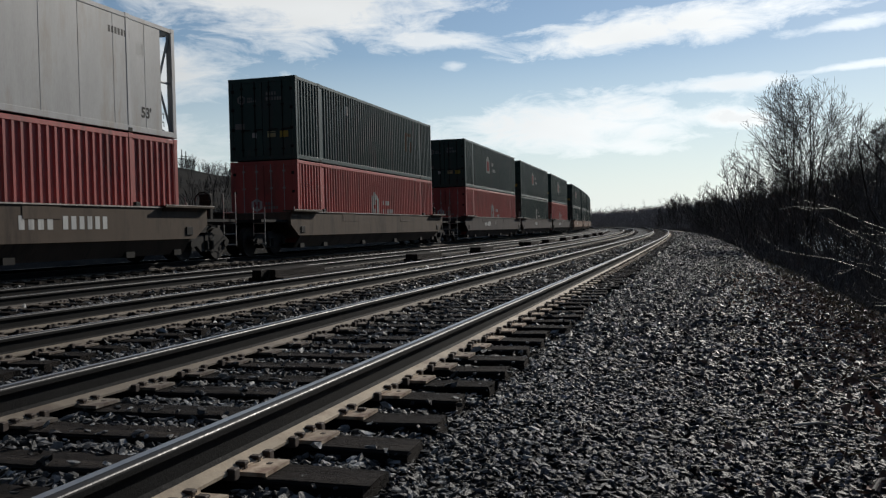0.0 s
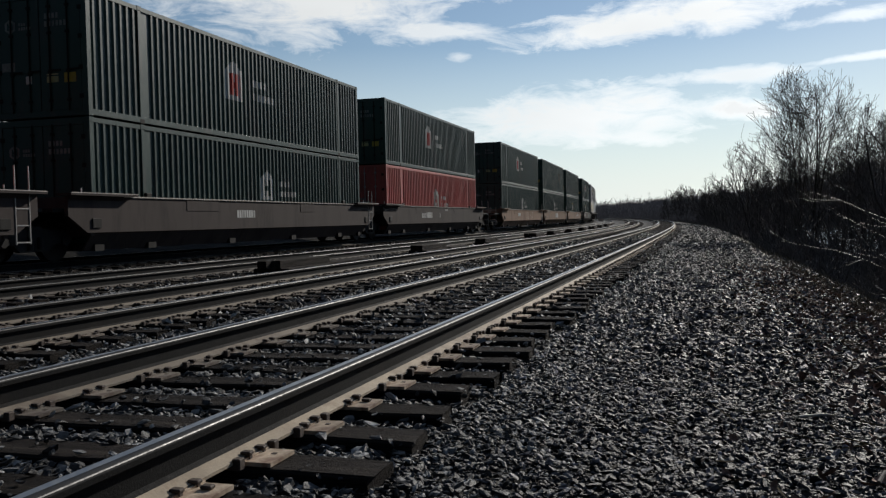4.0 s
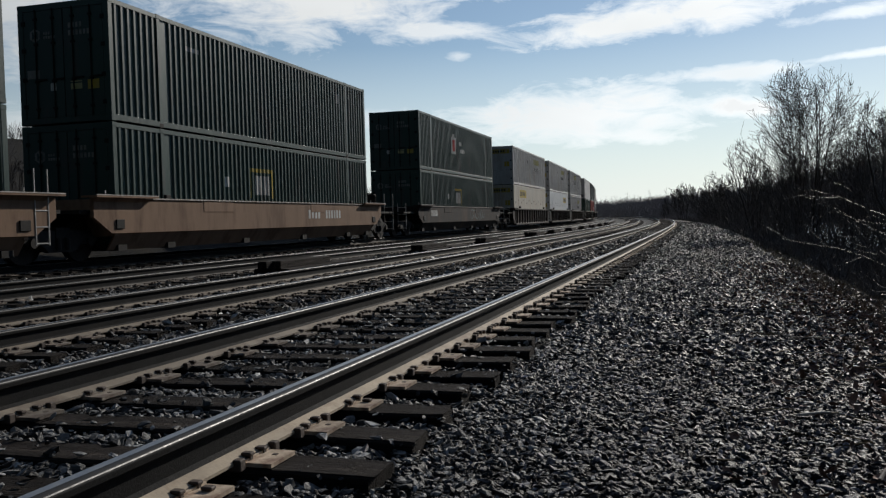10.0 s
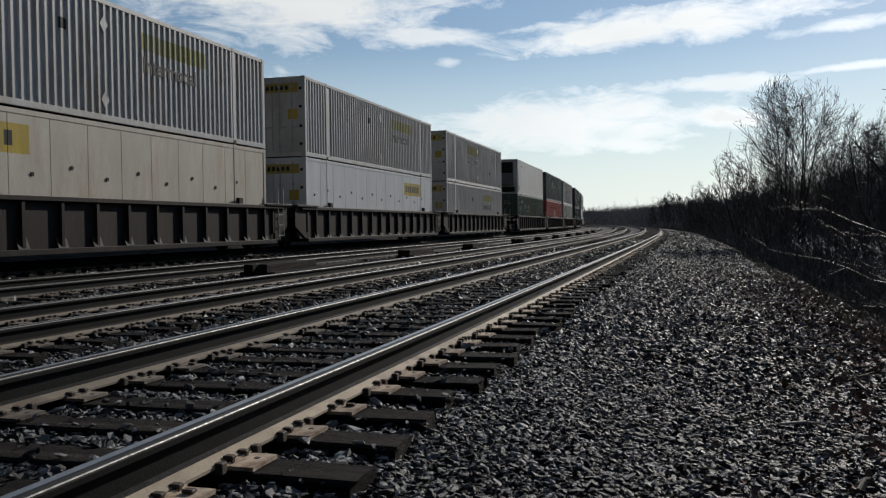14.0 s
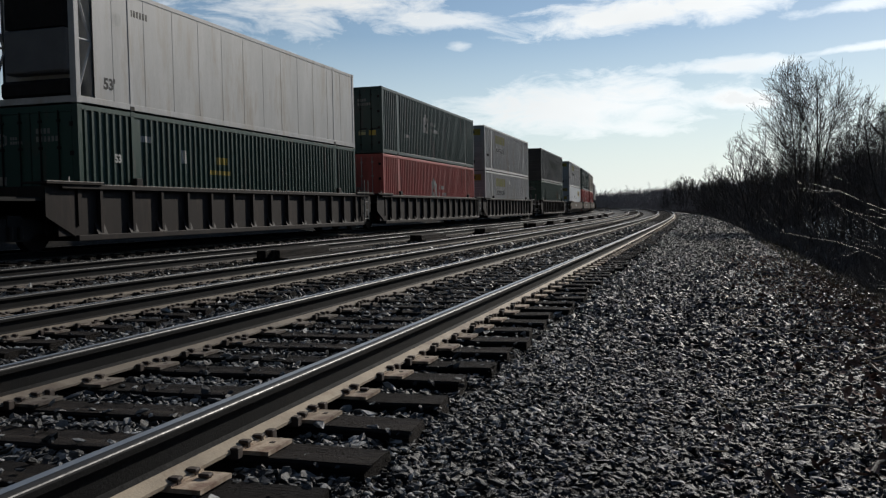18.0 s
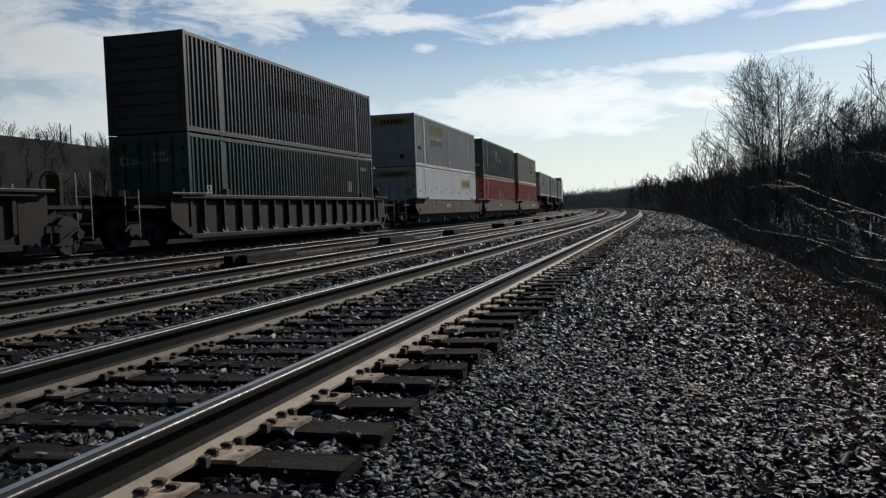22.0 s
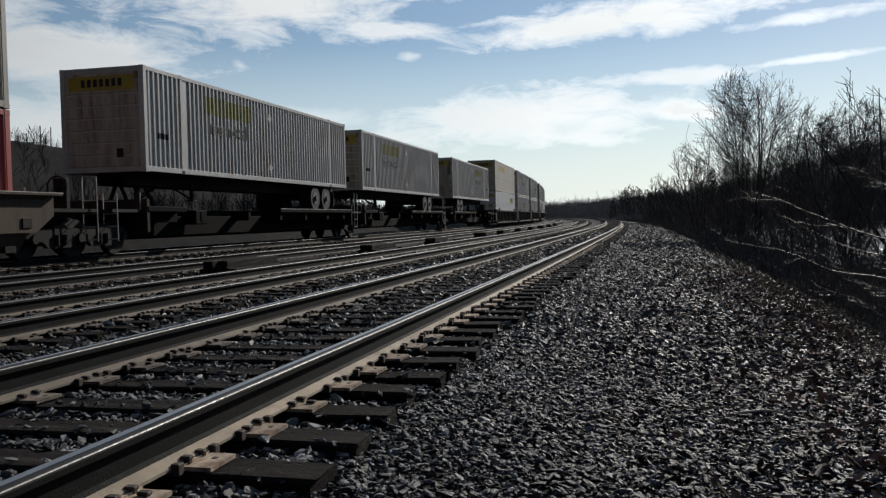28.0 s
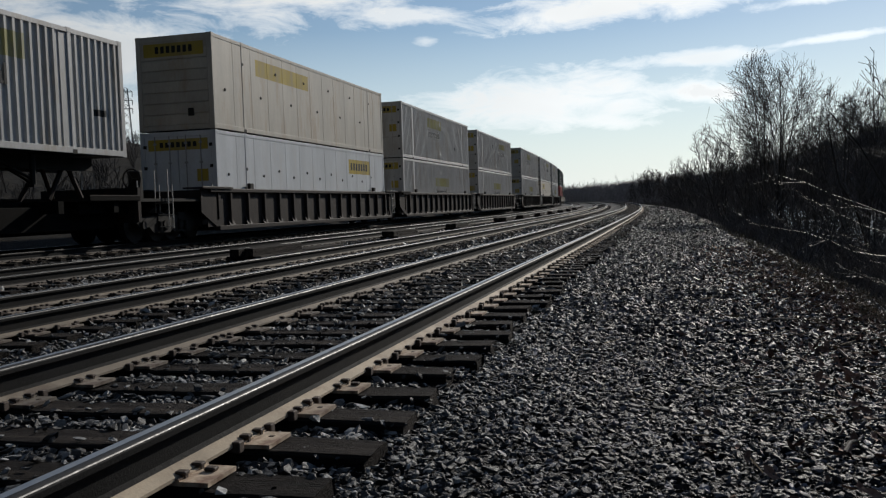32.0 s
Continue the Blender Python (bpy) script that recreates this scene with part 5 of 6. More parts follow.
def make_tree(seed, height, width, stems, thin, label, clear=0.3, bend=0.05, kids=(10, 6, 5), lean=(0.0, 0.0)):
    """A leafless tree: stems that part low down, rising limbs and fine twigs, all held inside a rounded crown."""
    rnd = random.Random(seed)
    tree = new("bare_tree")
    trunk, crown = [], []
    mid, up, out = height * (0.5 + clear / 2), height * (0.5 - clear / 2) * 1.02, width / 2

    def inside(p):
        u = p.z - mid
        x, y = p.x - lean[0] * p.z / height, p.y - lean[1] * p.z / height
        return (x * x + y * y) / (out * out) + (u / up) ** 2 * (1.0 if u > 0 else 0.55)

    def bough(p, d, length, r, level):
        steps = (6, 4, 3, 2)[level]
        here, store = p.copy(), trunk if level == 0 else crown
        span = length / steps
        for i in range(steps):
            d = (d + Vector((rnd.gauss(0, bend), rnd.gauss(0, bend), rnd.gauss(0, bend) + 0.07))).normalized()
            there = here + d * span
            if level and inside(there) > 1.0 + rnd.uniform(-0.12, 0.1):
                if i:
                    return
                there = here + d * span * 0.5
            ra, rb = r * (1 - 0.85 * i / steps), r * (1 - 0.85 * (i + 1) / steps)
            store.append((*here, *there, max(ra, thin), max(rb, thin)))
            if level < 3:
                share = kids[level] / steps
                n = int(share) + (rnd.random() < share - int(share))
                for _ in range(n):
                    root = here.lerp(there, rnd.random())
                    if level == 0 and root.z < clear * height * 0.75:
                        continue
                    side = d.orthogonal().normalized()
                    side.rotate(Matrix.Rotation(rnd.uniform(0, 6.283), 3, d))
                    tilt = rnd.uniform(0.42, 0.85) if level < 2 else rnd.uniform(0.35, 0.9)
                    way = d * math.cos(tilt) + side * math.sin(tilt)
                    way.z = max(way.z, -0.1)
                    bough(root, way, length * rnd.uniform(0.38, 0.6) * (1 - 0.35 * i / steps), max(rb * 0.55, thin), level + 1)
            here = there

    for k in range(stems):
        a = 6.283 * k / stems + rnd.uniform(-0.5, 0.5)
        off = 0.16 * (stems > 1)
        spread = out / height * rnd.uniform(0.25, 0.85) if stems > 1 else 0.0
        d = Vector((math.cos(a) * spread + lean[0] / height, math.sin(a) * spread + lean[1] / height, 1)).normalized()
        bough(Vector((math.cos(a) * off, math.sin(a) * off, -0.3)), d, height * rnd.uniform(0.8, 0.97), height * 0.011 / math.sqrt(stems) + 0.022, 0)
    sticks("trunk", trunk, M["bark"], tree, 6)
    sticks("crown", crown, M["tree_twig"], tree, 3)
    return tagged(tree, label, "tree", group="bare trees on the bank")


def make_shrub(seed, height, stems, thin, label, levels=2):
    rnd = random.Random(seed)
    out = []
    for k in range(stems):
        a = rnd.uniform(0, 6.283)
        base = Vector((rnd.gauss(0, 0.5), rnd.gauss(0, 0.5), -0.15))
        d = Vector((math.cos(a) * rnd.uniform(0.1, 0.7), math.sin(a) * rnd.uniform(0.1, 0.7), 1))
        grow(rnd, out, base, d, height * rnd.uniform(0.5, 0.95), 0.014, levels, 0.12, thin, 2)
    shrub = new("shrub")
    sticks("crown", out, M["twig"], shrub)
    return tagged(shrub, label, "shrub", group="leafless shrubs on the bank")


def place(s, d):
    return at(s, d, ground_z(d))


def plant():
    rnd = random.Random(11)
    trees = [make_tree(3, 9.3, 6.2, 6, 0.0068, "tall leafless many-stemmed tree with a rounded crown", 0.16, 0.05, (15, 8, 6)),
             make_tree(4, 8.0, 4.4, 4, 0.0068, "leafless many-stemmed tree above the river bank", 0.16, 0.055, (15, 7, 6)),
             make_tree(5, 6.4, 3.6, 3, 0.0075, "crooked leafless tree with knotty bare limbs", 0.35, 0.17, (9, 6, 4), (-0.7, 0.0)),
             make_tree(6, 6.8, 3.4, 3, 0.011, "leafless leaning tree beside the ballast", 0.18, 0.07, (13, 7, 5), (-0.9, 0.0)),
             make_tree(7, 7.8, 1.7, 2, 0.015, "slender leafless sapling tree on the bank", 0.2, 0.06, (13, 6, 4)),
             make_tree(8, 10.0, 5.6, 4, 0.028, "leafless spreading tree where the line bends away", 0.18, 0.08, (11, 6, 4))]
    # along the line, across it, kind, size, turn
    spots = [(44.0, -4.75, 0, 1.0, 20), (40.0, -6.9, 1, 1.0, 200), (25.0, -5.3, 2, 1.0, 0), (22.5, -6.5, 2, 1.05, 150), (60.0, -3.6, 3, 1.0, 0), (33.0, -6.6, 1, 0.8, 80),
             (47.5, -7.9, 1, 0.95, 310), (53.0, -5.0, 1, 0.72, 120), (52.0, -7.0, 3, 1.05, 100), (68.0, -4.6, 3, 0.85, 230), (72.0, -4.2, 4, 0.8, 250), (84.0, -3.9, 4, 0.85, 10), (98.0, -3.5, 4, 1.0, 70),
             (104.0, -4.2, 4, 0.9, 215), (91.0, -4.0, 3, 0.8, 40), (112.0, -5.0, 3, 0.9, 290), (176.0, -3.9, 5, 0.85, 33), (190.0, -4.2, 5, 1.0, 111), (120.0, -3.9, 5, 0.7, 200), (135.0, -4.2, 5, 0.78, 300), (150.0, -4.4, 5, 0.8, 65), (128.0, -5.5, 3, 1.2, 170), (108.0, -4.0, 3, 1.05, 15), (214.0, -4.2, 5, 0.8, 220), (240.0, -6.0, 5, 0.75, 150),
             (50.0, -4.3, 4, 0.8, 190), (57.0, -5.6, 1, 0.8, 260), (64.0, -3.9, 4, 0.75, 300), (78.0, -4.8, 3, 0.95, 140), (29.5, -6.0, 4, 0.7, 30), (37.0, -5.6, 4, 0.85, 85), (36.0, -7.6, 0, 0.8, 160)]
    used = set()
    for s, d, k, scale, turn in spots:
        p = place(s, d)
        m = pose(p.x, p.y, p.z, 0, 0, turn) @ Matrix.Scale(scale, 4)
        if k in used:
            copy_thing(trees[k], m)
        else:
            used.add(k)
            trees[k].matrix_basis = m
    shrubs = [make_shrub(20, 1.25, 8, 0.005, "tangle of leafless grey-brown shrub stems"), make_shrub(21, 0.95, 9, 0.005, "low tangle of leafless brown brush"),
              make_shrub(22, 1.5, 6, 0.0055, "tall thin leafless shrub on the bank")]
    first = [True] * 3
    brush = []
    for s in range(6, 190):
        gap = 1 if s < 40 else 2
        if s % gap:
            continue
        for lane in range(8):
            d = (-2.95 if s < 30 else -2.5) - lane * (1.25 + 0.008 * s) - rnd.uniform(0, 1.1)
            if d < -11.5 or (lane == 0 and s < 8) or (22 < s < 75 and d < -4.6 and rnd.random() < 0.55):
                continue
            k = rnd.choice((0, 1, 1, 2) if lane else (1, 1, 1, 0))
            row = (s + rnd.uniform(-0.5, 0.5), d, k, rnd.uniform(0.7, 1.15) * (0.7 if lane == 0 else 1.0))
            p = place(row[0], d)
            m = pose(p.x, p.y, p.z, rnd.uniform(-8, 8), rnd.uniform(-8, 8), rnd.uniform(0, 360)) @ Matrix.Scale(row[3], 4)
            if s > 24:
                brush.append((k, m))
            elif first[k]:
                first[k] = False
                shrubs[k].matrix_basis = m
            else:
                copy_thing(shrubs[k], m)
    light = []
    for k, (h, n) in enumerate(((1.35, 11), (1.05, 12), (1.8, 9))):
        seg = []
        r3 = random.Random(60 + k)
        for _ in range(n):
            a = r3.uniform(0, 6.283)
            grow(r3, seg, (r3.gauss(0, 0.5), r3.gauss(0, 0.5), -0.15), (math.cos(a) * r3.uniform(0.1, 0.7), math.sin(a) * r3.uniform(0.1, 0.7), 1), h * r3.uniform(0.6, 1.1), 0.016, 1, 0.13, 0.009, 2)
        light.append(np.array(seg))
    rows = []
    for k, m in brush:
        mm = np.array(m)
        q = light[k].copy()
        q[:, 0:3] = q[:, 0:3] @ mm[:3, :3].T + mm[:3, 3]
        q[:, 3:6] = q[:, 3:6] @ mm[:3, :3].T + mm[:3, 3]
        rows.append(q)
    tagged(sticks("brush", np.concatenate(rows), M["twig"]), "dense leafless brush along the river bank", "brush", kind="stuff")
    # a tree beside the view whose long boughs droop over the edge of the stones
    M["pale_twig"] = mat("pale_twig", (0.075, 0.07, 0.066), 0.6, var=0.3, scale=2.0, bump=0.0, per=0.3, island=True)
    rnd2 = random.Random(77)
    sap = new("sapling")
    root = place(12.6, -4.3)
    sap.matrix_basis = pose(root.x, root.y, root.z)
    trunk = [(0, 0, -0.2, 0.05, -0.05, 1.2, 0.075, 0.065), (0.05, -0.05, 1.2, 0.02, 0.02, 2.4, 0.065, 0.05), (0.02, 0.02, 2.4, 0.15, 0.1, 3.8, 0.05, 0.02)]
    sticks("trunk", trunk, M["bark"], sap, 8)
    # height on the trunk, reach to the stones, towards the camera, height of the tip
    for z0, reach, near, z1, r in ((1.75, 3.05, 1.0, 2.5, 0.020), (1.6, 2.45, 0.5, 2.05, 0.017), (1.25, 2.7, 0.9, 1.75, 0.018), (1.0, 2.1, 0.4, 1.55, 0.014), (0.6, 2.0, 0.9, 1.28, 0.015), (2.2, 1.9, 0.5, 3.0, 0.016)):
        limb, n = [], 9
        here = Vector((0.03, 0.0, z0))
        for i in range(n):
            u = (i + 1) / n
            there = Vector((-reach * u, -near * u, z0 + (z1 - z0) * u - 0.22 * math.sin(math.pi * u))) + Vector((rnd2.gauss(0, 0.02), rnd2.gauss(0, 0.02), rnd2.gauss(0, 0.025)))
            limb.append((*here, *there, r * (1 - 0.8 * i / n), r * (1 - 0.8 * u)))
            if i > 1:
                for _ in range(1):
                    grow(rnd2, limb, there, (-0.6 + rnd2.gauss(0, 0.35), rnd2.gauss(0, 0.4), 0.45 + rnd2.gauss(0, 0.35)), rnd2.uniform(0.25, 0.7), r * 0.4, 1, 0.1, 0.0028, 1)
            here = there
        sticks("limb", limb, M["pale_twig"], sap, 5)
    tagged(sap, "leafless young tree with long pale drooping boughs by the stones", "tree")
    # woods too far to count
    pieces = [make_wood_mesh(i) for i in range(4)]
    plain = [make_wood_mesh(10 + i, 1) for i in range(5)]
    thick = []
    for i in range(60):
        for lane in range(2):
            s = 17 + i * 2.3 + rnd.uniform(-0.6, 0.6)
            if s < 52 and rnd.random() < 0.5:
                continue
            thick.append((s, -3.6 - lane * 2.2 - rnd.uniform(0, 2.0), (2.4 + 0.018 * s) / 11.0 * rnd.uniform(0.7, 1.15)))
    stand("thicket", thick, pieces, rnd, "leafless thicket of thin stems on the bank", "twig")
    far = []
    for s in range(150, 720, 4):
        for lane in range(3):
            d = -4.0 - lane * 5 - rnd.uniform(0, 4)
            far.append((s + rnd.uniform(-1, 1), d, rnd.uniform(0.5, 0.9) * (0.9 if s < 300 else 1.1)))
    for s in range(330, 760, 5):
        for lane in range(2):
            far.append((s, 26 + lane * 6 + rnd.uniform(-2, 2), rnd.uniform(0.6, 1.0)))
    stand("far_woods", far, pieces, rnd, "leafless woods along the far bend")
    hill = []
    for _ in range(1100):
        s, d = rnd.uniform(120, 640), rnd.uniform(-190, -76)
        hill.append((s, d, rnd.uniform(0.7, 1.15)))
    for _ in range(420):
        hill.append((rnd.uniform(150, 700), rnd.uniform(-92, -77), rnd.uniform(0.8, 1.2)))
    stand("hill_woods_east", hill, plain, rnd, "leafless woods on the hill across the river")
    hill = []
    for _ in range(1000):
        s, d = rnd.uniform(40, 460), rnd.uniform(62, 200)
        hill.append((s, d, rnd.uniform(0.2, 0.45)))
    for _ in range(700):
        hill.append((rnd.uniform(10, 340), rnd.uniform(33, 62), rnd.uniform(0.12, 0.26)))
    for _ in range(60):                  # taller trees on the crest
        hill.append((rnd.uniform(330, 520), rnd.uniform(110, 190), rnd.uniform(0.6, 0.95)))
    stand("hill_woods_west", hill, plain, rnd, "leafless scrub on the hillside behind the train", "scrub")


def make_wood_mesh(seed, level=2):
    rnd = random.Random(100 + seed)
    out = []
    for k in range(3):
        d = Vector((rnd.gauss(0, 0.2), rnd.gauss(0, 0.2), 1))
        if level == 2:
            grow(rnd, out, (rnd.gauss(0, 0.5), rnd.gauss(0, 0.5), -0.5), d, 6.5, 0.09, 2, 0.08, 0.03, 1)
        else:
            grow(rnd, out, (rnd.gauss(0, 1.0), rnd.gauss(0, 1.0), -0.5), d, 7.5, 0.12, 1, 0.1, 0.075, 2)
    return np.array(out)


def stand(name, spots, pieces, rnd, label, skin="hazed_twig"):
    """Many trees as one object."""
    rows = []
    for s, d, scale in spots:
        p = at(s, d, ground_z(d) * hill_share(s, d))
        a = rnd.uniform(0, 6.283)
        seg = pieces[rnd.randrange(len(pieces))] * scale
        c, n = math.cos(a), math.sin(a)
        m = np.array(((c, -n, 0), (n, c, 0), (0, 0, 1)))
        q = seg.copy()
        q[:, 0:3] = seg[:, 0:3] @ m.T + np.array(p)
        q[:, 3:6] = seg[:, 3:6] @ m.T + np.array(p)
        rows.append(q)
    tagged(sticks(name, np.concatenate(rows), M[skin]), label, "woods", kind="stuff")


plant()

# ---- loose stones ----


def stone_shapes(n, rnd):
    g = (1 + 5 ** 0.5) / 2
    v = np.array([(-1, g, 0), (1, g, 0), (-1, -g, 0), (1, -g, 0), (0, -1, g), (0, 1, g), (0, -1, -g), (0, 1, -g), (g, 0, -1), (g, 0, 1), (-g, 0, -1), (-g, 0, 1)]) / 1.9
    f = np.array([(0, 11, 5), (0, 5, 1), (0, 1, 7), (0, 7, 10), (0, 10, 11), (1, 5, 9), (5, 11, 4), (11, 10, 2), (10, 7, 6), (7, 1, 8), (3, 9, 4), (3, 4, 2), (3, 2, 6), (3, 6, 8), (3, 8, 9),
                  (4, 9, 5), (2, 4, 11), (6, 2, 10), (8, 6, 7), (9, 8, 1)])
    out = []
    for _ in range(n):
        w = v * rnd.uniform((0.8, 0.5, 0.18), (1.9, 1.0, 0.48))
        cut = rnd.normal(size=(3, 3))                    # a few broken planes
        cut /= np.linalg.norm(cut, axis=1, keepdims=True)
        for c in cut:
            far = w @ c
            lim = 0.55
            w = w - np.clip(far - lim, 0, None)[:, None] * c
        out.append(w + rnd.normal(size=w.shape) * 0.07)
    return np.array(out), f


def chip_shapes(n, rnd):
    """Plainer chips of eight faces for the stones farther off."""
    v = np.array([(1, 0, 0), (-1, 0, 0), (0, 1, 0), (0, -1, 0), (0, 0, 1), (0, 0, -1.0)])
    f = np.array([(0, 2, 4), (2, 1, 4), (1, 3, 4), (3, 0, 4), (2, 0, 5), (1, 2, 5), (3, 1, 5), (0, 3, 5)])
    return np.array([v * rnd.uniform((0.9, 0.6, 0.25), (1.8, 1.05, 0.55)) + rnd.normal(size=v.shape) * 0.2 for _ in range(n)]), f


def scatter():
    rnd = np.random.default_rng(5)
    shapes, f = stone_shapes(24, rnd)
    # s from, s to, d from, d to, number in a square metre, size
    zones = ((-2.0, 1.2, -1.9, 9.5, 140, 0.030), (1.2, 2.5, 3.85, 5.05, 400, 0.027), (1.2, 4.5, 5.05, 9.5, 180, 0.03), (1.2, 8.0, 9.5, 13.2, 120, 0.034),
             (1.2, 6.0, -1.9, 1.22, 2500, 0.0150), (6.0, 14.0, -1.95, 1.22, 1400, 0.0175), (14.0, 30.0, -2.0, 1.22, 800, 0.0195),
             (3.0, 14.0, -3.0, -1.9, 650, 0.020), (14.0, 40.0, -2.8, -2.0, 260, 0.025), (30.0, 60.0, -2.0, 1.3, 260, 0.030), (60, 120, -2.0, 1.3, 60, 0.042),
             (1.2, 9.0, 1.22, 3.85, 1500, 0.019), (9.0, 22.0, 1.22, 3.85, 520, 0.026), (22.0, 50.0, 1.22, 3.85, 150, 0.034),
             (2.5, 16.0, 3.8, 5.05, 700, 0.023), (16.0, 40.0, 3.8, 5.05, 160, 0.04), (4.5, 20.0, 5.05, 7.75, 400, 0.025), (20.0, 40.0, 5.05, 7.75, 90, 0.043),
             (6.0, 24.0, 7.7, 9.45, 260, 0.033), (24.0, 50.0, 7.7, 9.45, 80, 0.05), (8.0, 30.0, 9.45, 13.2, 170, 0.034))
    ss, dd, size = [], [], []
    for a, b, c, d, n, r in zones:
        k = int((b - a) * (d - c) * n)
        ss.append(rnd.uniform(a, b, k))
        dd.append(rnd.uniform(c, d, k))
        size.append(r * rnd.lognormal(-0.06, 0.36, k).clip(0.45, 1.9))
    ss, dd, size = map(np.concatenate, (ss, dd, size))
    # thin out over the ties of each track, where only a few lie on the timber
    keep = np.ones(len(ss), bool)
    lift = np.zeros(len(ss))
    for name, (d0, top) in TRACKS.items():
        mid = d0 + GAUGE / 2
        on = np.abs(dd - mid) < 1.34
        phase = np.abs((ss - 2.99) / TIE_STEP - np.round((ss - 2.99) / TIE_STEP)) * TIE_STEP
        over = on & (phase < 0.125)
        keep &= ~over | (rnd.random(len(ss)) < np.where(phase < 0.09, 0.03, 0.22))
        lift[over] = 0.035
        for d1 in (d0, d0 + GAUGE):
            keep &= ~(np.abs(dd - d1) < 0.105)
    ss, dd, size, lift = ss[keep], dd[keep], size[keep], lift[keep]
    n = len(ss)
    pd, pz = np.array([p[0] for p in PROFILE]), np.array([p[1] for p in PROFILE])
    z = np.interp(dd, pd, pz) + size * rnd.uniform(0.05, 0.55, n) + lift
    s_tab = np.arange(0, 200.0, 0.5)
    base = np.array([at(s, 0.0)[:2] for s in s_tab])
    hd = np.array([heading(s) for s in s_tab])
    bx, by, h = np.interp(ss, s_tab, base[:, 0]), np.interp(ss, s_tab, base[:, 1]), np.interp(ss, s_tab, hd)
    centre = np.stack([bx - dd * np.cos(h), by - dd * np.sin(h), z], 1)
    # turns: free about the upright, tipped about a random level axis
    def turned(shapes, who):
        k = len(who)
        yaw, tip, ax = rnd.uniform(0, 6.283, k), rnd.normal(0, 0.55, k), rnd.uniform(0, 6.283, k)
        v = shapes[rnd.integers(0, len(shapes), k)] * size[who][:, None, None]
        c, s_ = np.cos(yaw)[:, None], np.sin(yaw)[:, None]
        v = np.stack([v[..., 0] * c - v[..., 1] * s_, v[..., 0] * s_ + v[..., 1] * c, v[..., 2]], -1)
        axis = np.stack([np.cos(ax), np.sin(ax), 0 * ax], 1)[:, None, :]
        ct, st = np.cos(tip)[:, None, None], np.sin(tip)[:, None, None]
        return v * ct + np.cross(np.broadcast_to(axis, v.shape), v) * st + axis * (v * axis).sum(-1, keepdims=True) * (1 - ct)

    single = (ss < 2.75) & (ss > 1.9) & (dd > -0.55) & (dd < 0.55)
    single &= np.cumsum(single) <= 300
    close = ~single & (ss < 7) & (dd < 5.5)
    chips = chip_shapes(24, rnd)
    clean = dd + rnd.normal(0, 0.22, n) > 0.75                    # the tracks lie in cleaner, paler stone than the verge
    for name, who, (forms, f), skin in (("ballast_stones", close & clean, (shapes, f), "stone_grey"), ("verge_stones", close & ~clean, (shapes, f), "stone"),
                                        ("ballast_chips", ~single & ~close & clean, chips, "stone_grey"), ("verge_chips", ~single & ~close & ~clean, chips, "stone")):
        who = np.flatnonzero(who)
        v = turned(forms, who) + centre[who][:, None, :]
        m = v.shape[1]
        faces = (f[None] + (np.arange(len(who)) * m)[:, None, None]).reshape(-1, 3)
        tagged(link(name, quick(name, v.reshape(-1, 3), faces), M[skin], ground, "sharp grey crushed stones"), kind="stuff")
    f = stone_shapes(1, rnd)[1]
    who = np.flatnonzero(single)
    for i, v in zip(who, turned(shapes, who)):
        link("stone", quick("stone", v, f), M["stone_piece"], ground).location = centre[i]


scatter()

# ---- tie stacks between the lines ----


def tie_stack(s, d, rows, seed):
    rnd = random.Random(seed)
    stack = tagged(new("tie_stack"), "low stack of old dark timber ties between the tracks", "tie stack", group="tie stacks beside the line")
    z = ground_z(d) - 0.02
    for layer, n in enumerate(rows):
        for i in range(n):
            tie = link("tie", TIES[rnd.randrange(6)], None, stack)
            tie.matrix_basis = along(s + rnd.uniform(-0.2, 0.2), d + (i - (n - 1) / 2) * 0.25 + rnd.uniform(-0.02, 0.02), z + 0.17 * (layer + 1), 0) @ pose(0, 0, 0, 0, 0, 90 + rnd.uniform(-2, 2))


for _i, (_s, _rows) in enumerate(((18.7, (3, 2)), (21.6, (2,)), (29.3, (3, 2)), (32.4, (2,)), (38.2, (3, 2)), (49.8, (3, 3)), (57.5, (3, 2)), (66.0, (3, 2)), (75.0, (3, 2)), (84.0, (3, 2)), (94.0, (3, 2)), (104.0, (3, 2)))):
    tie_stack(_s, 9.25, _rows, 50 + _i)

# ---- far power line ----
M["galvanised"] = mat("galvanised", (0.20, 0.21, 0.22), 0.6, 0.4, var=0.2, scale=1.0, bump=0.0)


